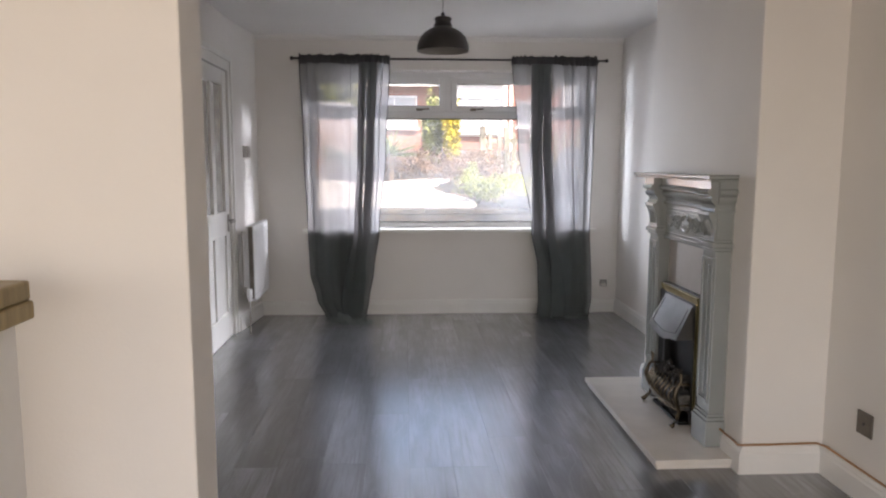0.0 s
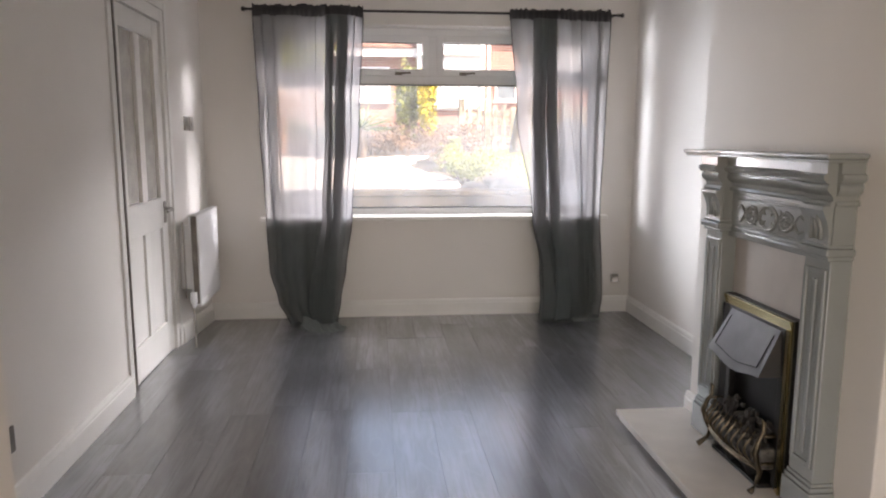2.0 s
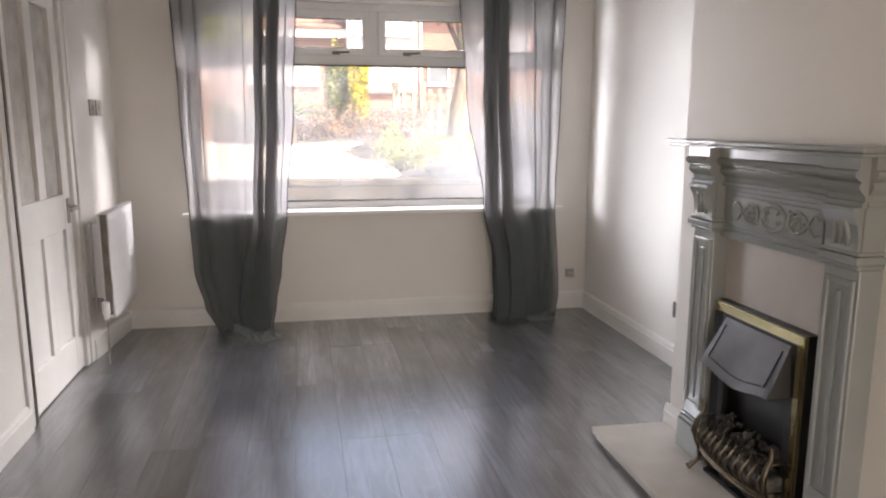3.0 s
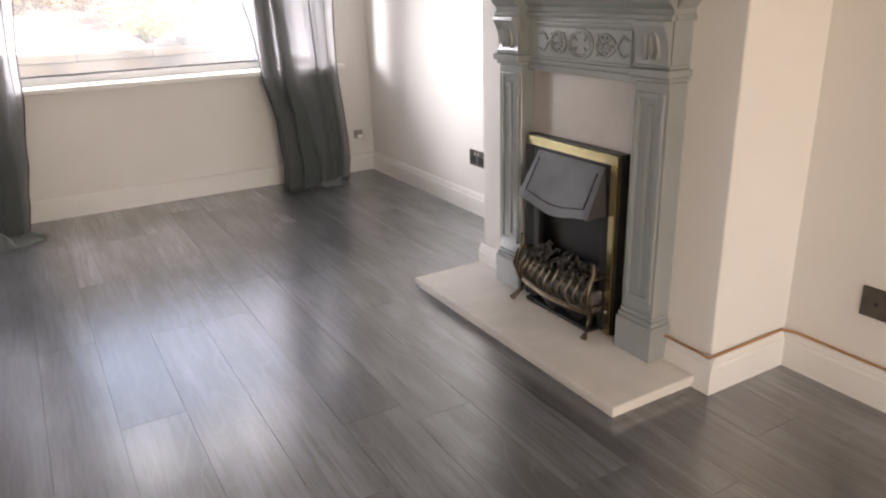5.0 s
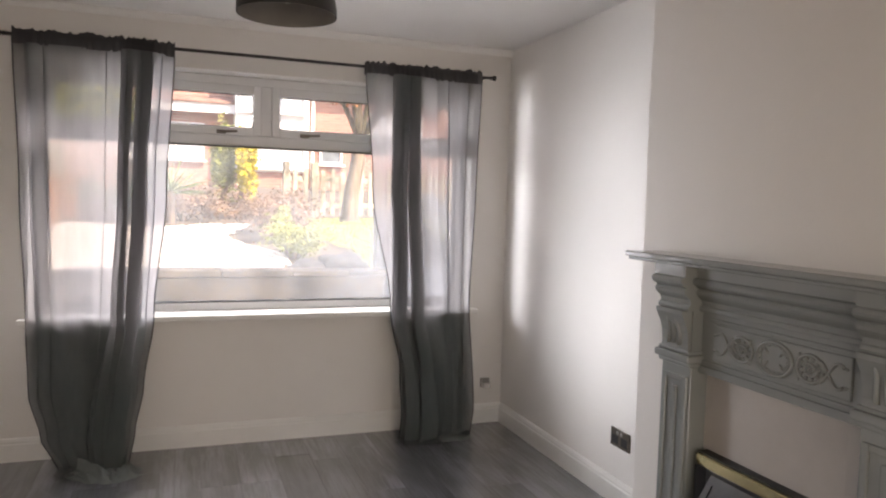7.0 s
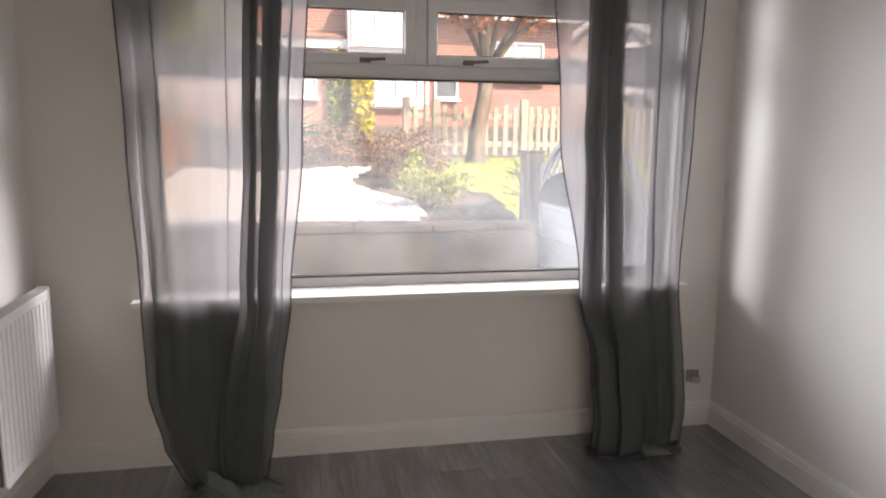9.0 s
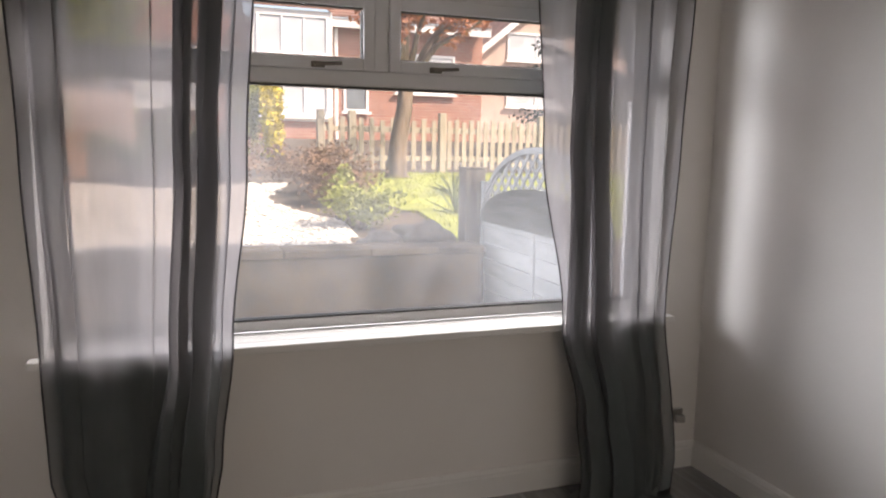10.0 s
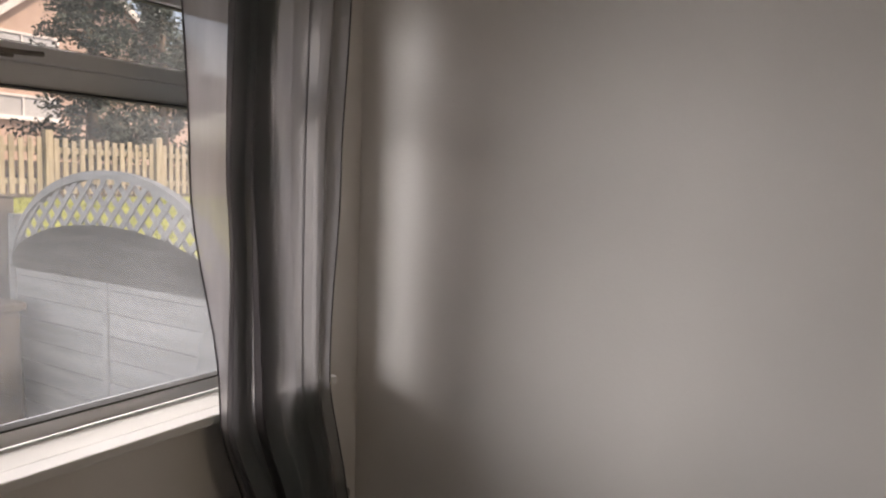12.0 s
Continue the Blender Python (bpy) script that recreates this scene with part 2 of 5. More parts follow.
def part(name, bm, mat, parent=None, label="", smooth=False):
    me = bpy.data.meshes.new(name)
    bmesh.ops.recalc_face_normals(bm, faces=bm.faces)
    if smooth:
        for f in bm.faces:
            f.smooth = True
    bm.to_mesh(me)
    bm.free()
    me.materials.append(mat)
    ob = new(name, me)
    if parent:
        ob.parent = parent
        ob.matrix_parent_inverse = world_of(parent).inverted()
    if label:
        tagged(ob, label)
    return ob


def thing(name, at, label, category, group="", kind=""):
    ob = new(name)
    ob.empty_display_size = 0.05
    ob.matrix_basis = Matrix.Translation(at)
    return tagged(ob, label, category, group, kind)


def box(bm, x0, x1, y0, y1, z0, z1, m=None):
    vs = [bm.verts.new((x, y, z)) for x in (x0, x1) for y in (y0, y1) for z in (z0, z1)]
    for q in ((0, 1, 3, 2), (4, 6, 7, 5), (0, 4, 5, 1), (2, 3, 7, 6), (0, 2, 6, 4), (1, 5, 7, 3)):
        bm.faces.new([vs[i] for i in q])
    if m:
        for v in vs:
            v.co = m @ v.co
    return vs


def boxes(*specs, bevel=0.0, seg=2):
    bm = bmesh.new()
    for s in specs:
        box(bm, *s)
    if bevel:
        bmesh.ops.bevel(bm, geom=bm.edges[:], offset=bevel, segments=seg, affect="EDGES", profile=0.5)
    return bm


def tube(bm, pts, r, seg=8, caps=True):
    """A round bar along points; r is a number or one radius a point."""
    pts = [Vector(p) for p in pts]
    rings = []
    side = Vector((0.31, 0.17, 0.93))
    for i, p in enumerate(pts):
        d = (pts[min(i + 1, len(pts) - 1)] - pts[max(i - 1, 0)]).normalized()
        if abs(d.dot(side)) > 0.95:
            side = Vector((0.9, 0.3, 0.1))
        u = d.cross(side).normalized()
        w = d.cross(u)
        rad = r[i] if isinstance(r, (list, tuple)) else r
        rings.append([bm.verts.new(p + rad * (math.cos(a) * u + math.sin(a) * w)) for a in (2 * math.pi * k / seg for k in range(seg))])
    for a, b in zip(rings, rings[1:]):
        for k in range(seg):
            bm.faces.new((a[k], a[(k + 1) % seg], b[(k + 1) % seg], b[k]))
    if caps:
        bm.faces.new(rings[0][::-1])
        bm.faces.new(rings[-1])
    return bm


def lathe(bm, prof, at=(0, 0, 0), seg=32):
    """Turns (radius, z) points round the vertical through at."""
    rings = []
    for r, z in prof:
        rings.append([bm.verts.new((at[0] + r * math.cos(2 * math.pi * k / seg), at[1] + r * math.sin(2 * math.pi * k / seg), at[2] + z)) for k in range(seg)])
    for a, b in zip(rings, rings[1:]):
        for k in range(seg):
            bm.faces.new((a[k], a[(k + 1) % seg], b[(k + 1) % seg], b[k]))
    return bm


def extrude(bm, prof, a, b, out):
    """A moulding: prof of (out, up) points carried from a to b on a wall whose face looks along out."""
    a, b, out = Vector(a), Vector(b), Vector(out)
    ra = [bm.verts.new(a + o * out + Vector((0, 0, u))) for o, u in prof]
    rb = [bm.verts.new(b + o * out + Vector((0, 0, u))) for o, u in prof]
    n = len(prof)
    for i in range(n):
        bm.faces.new((ra[i], ra[(i + 1) % n], rb[(i + 1) % n], rb[i]))
    bm.faces.new(ra)
    bm.faces.new(rb[::-1])
    return bm


def structure(name, bm, mat, label, parent=None):
    ob = part(name, bm, mat, parent)
    return tagged(ob, label, name.split("_")[0], kind="structure")


# ---- the shell of the house ----
FAR, CEILING = 6.275, 2.36
LEFT, RIGHT_FAR, RIGHT_NEAR, BREAST = -1.297, 1.866, 1.777, 1.425
B0, B1 = 2.945, 4.195
REAR = -2.7
WX0, WX1, WZ0, WZ1 = -0.82, 1.62, 0.745, 2.09

sub = boxes((-2.9, 2.2, REAR - 0.2, 6.5, -0.2, -0.012))
floor = structure("floor", sub, UNDER, "dark grey wood-effect laminate plank floor")
structure("ceiling", boxes((-2.9, 2.2, REAR - 0.2, 6.56, CEILING, CEILING + 0.24)), CEIL, "plain white painted ceiling")

# front wall round the window
structure("wall_front", boxes((-2.9, WX0, FAR, 6.58, -0.2, CEILING), (WX1, 2.2, FAR, 6.58, -0.2, CEILING),
                              (WX0, WX1, FAR, 6.58, -0.2, WZ0 - 0.035), (WX0, WX1, FAR, 6.58, WZ1, CEILING)), PAINT, "off-white painted front wall with a wide window")
structure("wall_right_far", boxes((RIGHT_FAR, 2.2, B1 - 0.1, FAR, -0.2, CEILING)), PAINT, "off-white painted alcove wall beside the chimney breast")
structure("wall_right_near", boxes((RIGHT_NEAR, 2.2, REAR, B0 + 0.05, -0.2, CEILING)), PAINT, "off-white painted side wall")
structure("wall_chimney_breast", boxes((BREAST, 2.2, B0, B1, -0.2, CEILING), bevel=0.006), PAINT, "off-white painted chimney breast")
bm = bmesh.new()
box(bm, -1.6, LEFT, 1.95, 4.69, -0.2, CEILING)
box(bm, -1.6, LEFT, 4.69, 5.60, 2.05, CEILING)
vs = box(bm, -1.6, LEFT, 5.60, FAR, -0.2, CEILING)
for v in vs:
    if v.co.x > -1.5 and v.co.y > 6:
        v.co.x = -1.236
structure("wall_left", bm, PAINT, "off-white painted side wall with a door")
NX, NY0, NY1 = -0.505, 1.778, 1.955
structure("wall_nib", boxes((-2.9, NX, NY0, NY1, -0.2, CEILING), bevel=0.004), PAINT, "off-white painted wall end beside the opening")
structure("wall_hall", boxes((-2.9, -2.7, NY1, FAR, -0.2, CEILING)), PAINT, "plain painted hall wall")
# unseen walls close the rear, with openings added for the fill lamps
structure("wall_rear_left", boxes((-2.9, -2.7, REAR, -2.65, -0.2, CEILING), (-2.9, -2.7, -0.75, NY0, -0.2, CEILING), (-2.9, -2.7, -2.65, -0.75, -0.2, 0.7), (-2.9, -2.7, -2.65, -0.75, 2.1, CEILING)), PAINT, "plain painted wall")
structure("wall_rear", boxes((-2.9, -1.9, REAR - 0.2, REAR, -0.2, CEILING), (1.5, 2.2, REAR - 0.2, REAR, -0.2, CEILING), (-1.9, 1.5, REAR - 0.2, REAR, 2.2, CEILING)),
          PAINT, "plain unseen rear wall with an opening for the fill lamp")
# blocker added out of view, so that shade falls on the near garden
structure("wall_upper_storey", boxes((-5.5, 5.5, 6.30, 6.58, CEILING + 0.24, 5.3), (-5.5, 5.5, REAR - 0.2, 6.30, 5.3, 5.5), (-5.5, -2.9, 6.30, 6.58, -0.2, CEILING + 0.24),
          (2.2, 5.5, 6.30, 6.58, -0.2, CEILING + 0.24)), PAINT, "unseen upper wall and roof slab, added to shade the front garden")

SKIRT = [(0, 0), (0.018, 0), (0.018, 0.088), (0.014, 0.096), (0.014, 0.104), (0.008, 0.118), (0, 0.122)]


def skirting(a, b, out, ext=(0, 0)):
    a, b = Vector((*a, 0)), Vector((*b, 0))
    d = (b - a).normalized()
    bm = extrude(bmesh.new(), SKIRT, a - d * ext[0], b + d * ext[1], (*out, 0))
    structure("baseboard", bm, GLOSS, "white gloss painted skirting board")


skirting((-1.236, FAR), (RIGHT_FAR, FAR), (0, -1))
skirting((RIGHT_FAR, B1), (RIGHT_FAR, FAR - 0.018), (-1, 0))
skirting((BREAST, B1), (RIGHT_FAR - 0.018, B1), (0, 1))
skirting((BREAST, B1 + 0.018), (BREAST, 4.0), (-1, 0))
skirting((BREAST, 3.15), (BREAST, B0 - 0.018), (-1, 0))
skirting((BREAST, B0), (RIGHT_NEAR - 0.018, B0), (0, -1))
skirting((RIGHT_NEAR, B0), (RIGHT_NEAR, REAR), (-1, 0))
skirting((LEFT, NY1), (LEFT, 4.69), (1, 0))
skirting((-1.293, 5.66), (-1.238, FAR - 0.018), (0.997, -0.08))
skirting((NX, NY0 - 0.002), (-2.7, NY0 - 0.002), (0, -1), (0.018, 0))
skirting((NX, NY0 + 0.002), (NX, NY1), (1, 0))

bm = extrude(bmesh.new(), [(0, 0), (0.006, 0), (0.022, 0.014), (0.03, 0.028), (0.03, 0.035), (0, 0.035)], (-1.25, FAR, CEILING - 0.035), (RIGHT_FAR, FAR, CEILING - 0.035), (0, -1, 0))
structure("trim", bm, CEIL, "thin white cornice bead under the ceiling")

# ---- window ----
win = tagged(new("window_1"), "wide white plastic window with two top-hung vents", "window", kind="structure")
win.matrix_basis = Matrix.Translation((0.4, 6.46, WZ0))
FY0, FY1 = 6.42, 6.49
GT, GB = 1.692, 0.79
part("window_frame", boxes((WX0, WX0 + 0.055, FY0, FY1, WZ0, WZ1), (WX1 - 0.055, WX1, FY0, FY1, WZ0, WZ1), (WX0 + 0.055, WX1 - 0.055, FY0, FY1, WZ1 - 0.05, WZ1),
     (WX0 + 0.055, WX1 - 0.055, FY0, FY1, WZ0, GB), bevel=0.006), UPVC, win)
part("transom", boxes((WX0 + 0.055, WX1 - 0.055, FY0 + 0.002, FY1 - 0.002, GT, GT + 0.062), bevel=0.006), UPVC, win)
part("mullion", boxes((0.352, 0.412, FY0 + 0.001, FY1 - 0.001, GT + 0.062, WZ1 - 0.05), bevel=0.006), UPVC, win)


def vent(x0, x1, hx):
    z0, z1 = GT + 0.062, WZ1 - 0.05
    s = part("vent_sash", boxes((x0, x0 + 0.045, FY0 - 0.012, FY1 - 0.03, z0, z1), (x1 - 0.045, x1, FY0 - 0.012, FY1 - 0.03, z0, z1),
             (x0 + 0.045, x1 - 0.045, FY0 - 0.012, FY1 - 0.03, z0, z0 + 0.046), (x0 + 0.045, x1 - 0.045, FY0 - 0.012, FY1 - 0.03, z1 - 0.05, z1), bevel=0.005), UPVC, win)
    g = 0.004
    a0, a1, c0, c1 = x0 + 0.045, x1 - 0.045, z0 + 0.046, z1 - 0.05
    part("gasket", boxes((a0, a0 + g, 6.42, 6.45, c0, c1), (a1 - g, a1, 6.42, 6.45, c0, c1), (a0, a1, 6.421, 6.451, c0, c0 + g), (a0, a1, 6.421, 6.451, c1 - g, c1)), RUBBER, s)
    p = part("pane", boxes((a0, a1, 6.440, 6.446, c0, c1)), GLASS_TOP, s)
    p.visible_shadow = False
    bm = boxes((hx - 0.026, hx + 0.026, FY0 - 0.024, FY0 - 0.012, z0 + 0.004, z0 + 0.026), bevel=0.004)
    tube(bm, [(hx - 0.012, FY0 - 0.024, z0 + 0.015), (hx - 0.012, FY0 - 0.045, z0 + 0.015), (hx + 0.03, FY0 - 0.05, z0 + 0.016), (hx + 0.085, FY0 - 0.048, z0 + 0.02)], 0.007, 8)
    part("window_handle", bm, BRONZE, s, "dark steel window handle")


vent(WX0 + 0.055, 0.352, 0.13)
vent(0.412, WX1 - 0.055, 0.60)
g = 0.006
part("gasket", boxes((WX0 + 0.055, WX0 + 0.055 + g, 6.41, 6.46, GB, GT), (WX1 - 0.055 - g, WX1 - 0.055, 6.41, 6.46, GB, GT),
     (WX0 + 0.055, WX1 - 0.055, 6.412, 6.461, GB, GB + g), (WX0 + 0.055, WX1 - 0.055, 6.412, 6.461, GT - g, GT)), RUBBER, win)
p = part("pane", boxes((WX0 + 0.055, WX1 - 0.055, 6.447, 6.453, GB, GT)), GLASS, win)
p.visible_shadow = False
sill = part("window_sill", boxes((WX0 - 0.045, WX1 + 0.045, 6.205, FAR - 0.001, WZ0 - 0.03, WZ0), (WX0, WX1, FAR - 0.001, 6.42, WZ0 - 0.03, WZ0), bevel=0.005), GLOSS, win)

# ---- floor planks ----
PW, PL = 0.19, 1.29


def plank_mesh(length, width):
    bm = boxes((-width / 2 + 0.0005, width / 2 - 0.0005, -length / 2 + 0.0005, length / 2 - 0.0005, -0.0115, 0.0))
    me = bpy.data.meshes.new("plank")
    bmesh.ops.recalc_face_normals(bm, faces=bm.faces)
    bm.to_mesh(me)
    bm.free()
    me.materials.append(PLANK)
    return me


plank_data = {}
rng = random.Random(5)


def plank(xc, y0, y1, w):
    key = (round(y1 - y0, 2), round(w, 3))
    if key not in plank_data:
        plank_data[key] = plank_mesh(key[0], key[1])
    ob = new("plank", plank_data[key])
    ob.parent = floor
    ob.location = (xc, (y0 + y1) / 2, 0)


starts = {0: 3.07, 1: 3.07, -1: 3.735, -2: 4.41, 2: 3.4, -3: 3.2}
for k in range(-15, 11):
    x0 = 0.016 + PW * k
    x1 = x0 + PW
    if x1 < -2.7 or x0 > RIGHT_FAR:
        continue
    off = starts.get(k, 3.0 + round(rng.random() * 12) * 0.1)
    w0, w1 = max(x0, -2.7), min(x1, RIGHT_FAR - 0.002)
    y = off - 6 * PL
    while y < FAR:
        a, b = max(y, REAR), min(y + PL, FAR)
        if b - a > 0.05:
            plank((w0 + w1) / 2, a, b, w1 - w0)
        y += PL


# ---- door to the hall ----
door = tagged(new("door_1"), "closed white painted door with two tall obscured panes", "door", kind="structure")
door.matrix_basis = Matrix.Translation((-1.32, 5.16, 0))
DY0, DY1, DZ = 4.775, 5.545, 1.972
part("door_frame", boxes((-1.42, LEFT + 0.004, 4.69, DY0 - 0.003, 0, 2.05), (-1.42, LEFT + 0.004, DY1 + 0.003, 5.60, 0, 2.05), (-1.42, LEFT + 0.003, DY0 - 0.003, DY1 + 0.003, DZ + 0.004, 2.05), bevel=0.003), GLOSS, door)
part("architrave", boxes((LEFT, LEFT + 0.014, 5.598, 5.655, 0, 2.09), (-1.34, LEFT + 0.013, 4.668, 4.692, 0.0, 2.08), (LEFT, LEFT + 0.012, 4.692, 5.598, 2.048, 2.088), bevel=0.004), GLOSS, door)
X0, X1 = -1.352, -1.312
SW = 0.105
MID = (DY0 + DY1) / 2
part("stile", boxes((X0, X1, DY0, DY0 + SW, 0.006, DZ), bevel=0.003), GLOSS, door)
part("stile", boxes((X0, X1, DY1 - SW, DY1, 0.006, DZ), bevel=0.003), GLOSS, door)
for z0, z1 in ((0.006, 0.20), (0.775, 0.955), (1.86, DZ)):
    part("rail", boxes((X0 + 0.001, X1 - 0.001, DY0 + SW, DY1 - SW, z0, z1), bevel=0.003), GLOSS, door)
for z0, z1 in ((0.20, 0.775), (0.955, 1.86)):
    part("muntin", boxes((X0 + 0.002, X1 - 0.002, MID - 0.045, MID + 0.045, z0, z1), bevel=0.003), GLOSS, door)
for a, b in ((DY0 + SW, MID - 0.045), (MID + 0.045, DY1 - SW)):
    part("panel", boxes((X0 + 0.012, X1 - 0.016, a, b, 0.20, 0.775), bevel=0.002), GLOSS, door)
    part("pane", boxes((X0 + 0.014, X1 - 0.022, a, b, 0.955, 1.86)), DOORGLASS, door, "obscured glass pane")
# solid dark strip added to paint the shadow line beside the hinges
part("hinge_gap", boxes((LEFT + 0.0045, LEFT + 0.0085, DY0 - 0.030, DY0 - 0.006, 0.004, DZ)), BRONZE, door, "dark strip painted as the shadow line along the hinge side")
hd = boxes((X1, X1 + 0.008, DY1 - 0.075, DY1 - 0.035, 0.80, 0.93), bevel=0.003)
tube(hd, [(X1 + 0.008, DY1 - 0.055, 0.885), (X1 + 0.05, DY1 - 0.055, 0.885), (X1 + 0.055, DY1 - 0.085, 0.883), (X1 + 0.05, DY1 - 0.17, 0.878)], [0.010, 0.009, 0.010, 0.008], 10)
part("door_handle", hd, CHROME, door, "chrome lever handle on a plate")


# ---- radiator ----
def radiator():
    x0, x1, y0, y1, z0, z1 = -1.205, -1.148, 5.60, 6.145, 0.25, 0.84
    t = thing("radiator", (-1.2, 5.87, z0), "white steel panel radiator hung on the wall", "radiator")
    ribs = [(x1 - 0.010, x1, y0, y1, z0 + 0.012, z1 - 0.012)]
    part("front_panel", boxes(*ribs, bevel=0.004), UPVC, t)
    for i in range(13):
        y = y0 + 0.03 + (y1 - y0 - 0.06) * i / 12
        part("rib", boxes((x1 - 0.002, x1 + 0.003, y - 0.011, y + 0.011, z0 + 0.045, z1 - 0.045), bevel=0.0024), UPVC, t)
    part("rear_panel", boxes((x0, x0 + 0.012, y0, y1, z0, z1 - 0.01), bevel=0.004), UPVC, t)
    for y in (y1 - 0.012,):
        part("side_cover", boxes((x0 + 0.013, x1 + 0.003, y, y + 0.012, z0 + 0.01, z1), bevel=0.004), UPVC, t)
    g = bmesh.new()
    k = 26
    for i in range(k):
        y = y0 + 0.014 + (y1 - y0 - 0.03) * i / (k - 1)
        box(g, x0 + 0.014, x1 - 0.002, y, y + 0.007, z1 - 0.012, z1 - 0.004)
    part("top_grille", g, UPVC, t)
    # core coloured dark to paint in the shade inside the radiator
    part("convector", boxes((x0 + 0.013, x1 - 0.012, y0 + 0.012, y1 - 0.03, z0 + 0.03, z1 - 0.03)), BRONZE, t, "metal convector core, coloured dark for the shade inside")
    # solid dark panel stands for the shade in the open near end
    part("end_opening", boxes((x0 + 0.013, x1 - 0.011, y0 - 0.001, y0 + 0.010, z0 + 0.02, z1 - 0.015), bevel=0.002), BRONZE, t, "dark panel painted as the shade inside the open end")
    part("bottom_edge", boxes((x0 + 0.014, x1, y0 + 0.014, y1 - 0.014, z0, z0 + 0.018), bevel=0.004), UPVC, t)
    for y in (y0 + 0.08, y1 - 0.09):
        part("bracket", boxes((-1.285, x0 - 0.001, y, y + 0.03, z0 + 0.1, z1 - 0.08)), UPVC, t)
    v = bmesh.new()
    vy = y0 - 0.035
    tube(v, [(-1.185, y0 + 0.002, z0 + 0.05), (-1.185, vy, z0 + 0.05)], 0.011, 10)
    tube(v, [(-1.185, vy, z0 + 0.005), (-1.185, vy, z0 + 0.035), (-1.185, vy, z0 + 0.036), (-1.185, vy, z0 + 0.10)], [0.013, 0.016, 0.022, 0.02], 12)
    part("valve", v, UPVC, t, "white plastic thermostatic valve")
    pp = bmesh.new()
    tube(pp, [(-1.185, vy, 0.0), (-1.185, vy, z0 + 0.006)], 0.006, 10)
    part("pipe", pp, CHROME, t, "bare metal feed pipe")
    dk = bmesh.new()
    tube(dk, [(-1.235, y0 - 0.012, z0 + 0.06), (-1.235, y0 - 0.012, z1 - 0.05)], 0.006, 8)
    part("riser", dk, CHROME, t)


radiator()


# ---- plates on the walls ----
def plate(name, m, w, h, mat, label, category, kind):
    t = thing(name, m.translation, label, category)
    t.matrix_basis = m

    def local(n, bm, mt):
        for v in bm.verts:
            v.co = m @ v.co
        return part(n, bm, mt, t)
    local("face_plate", boxes((-w / 2, w / 2, -0.008, 0, -h / 2, h / 2), bevel=0.003), mat)
    if kind == "switch":
        local("rocker", boxes((-0.009, 0.009, -0.013, -0.0078, -0.014, 0.014), bevel=0.002), mat)
    elif kind == "socket":
        for s in (-1, 1):
            local("outlet", boxes((s * w * 0.25 - 0.025, s * w * 0.25 + 0.025, -0.0095, -0.0078, -0.030, 0.012), bevel=0.001), DARKPLASTIC)
            local("rocker", boxes((s * w * 0.1 - 0.007, s * w * 0.1 + 0.007, -0.012, -0.0078, 0.017, 0.034), bevel=0.001), CHROME)
    elif kind == "blank":
        bm = bmesh.new()
        tube(bm, [(0, -0.0078, 0.0), (0, -0.012, 0.0)], 0.006, 12)
        local("outlet", bm, DARKPLASTIC)
    return t


wl = pose(-1.268, 5.905, 1.397, 0, 0, 85.3)
plate("light_switch", wl, 0.075, 0.09, CHROME, "square brushed steel light switch on the wall", "light switch", "switch")
plate("light_switch", pose(-1.260, 6.005, 1.397, 0, 0, 85.3), 0.075, 0.09, CHROME, "square brushed steel dimmer switch on the wall", "light switch", "switch")
plate("wall_socket", pose(RIGHT_FAR - 0.001, 4.915, 0.317, 0, 0, -90), 0.15, 0.088, BRONZE, "black and steel double socket in the alcove", "socket", "socket")
plate("wall_socket", pose(RIGHT_NEAR - 0.001, 2.672, 0.312, 0, 0, -90), 0.092, 0.092, BRONZE, "bronze single outlet plate above the skirting", "socket", "blank")

plate("wall_socket", pose(LEFT + 0.001, 3.47, 0.288, 0, 0, 90), 0.092, 0.092, BRONZE, "bronze single outlet plate on the side wall", "socket", "blank")
t = thing("aerial_socket", (1.746, FAR, 0.259), "small grey aerial socket box on the front wall", "socket")
part("back_box", boxes((1.718, 1.778, FAR - 0.022, FAR - 0.001, 0.232, 0.290), bevel=0.004), CHROME, t)
bm = boxes((-0.022, 0.022, -0.03, 0.0, -0.016, 0.016), bevel=0.004)
for v in bm.verts:
    v.co = pose(1.755, FAR - 0.022, 0.25, 0, 0, -18) @ v.co
part("plug", bm, CHROME, t)


# ---- fireplace ----
C = 3.543


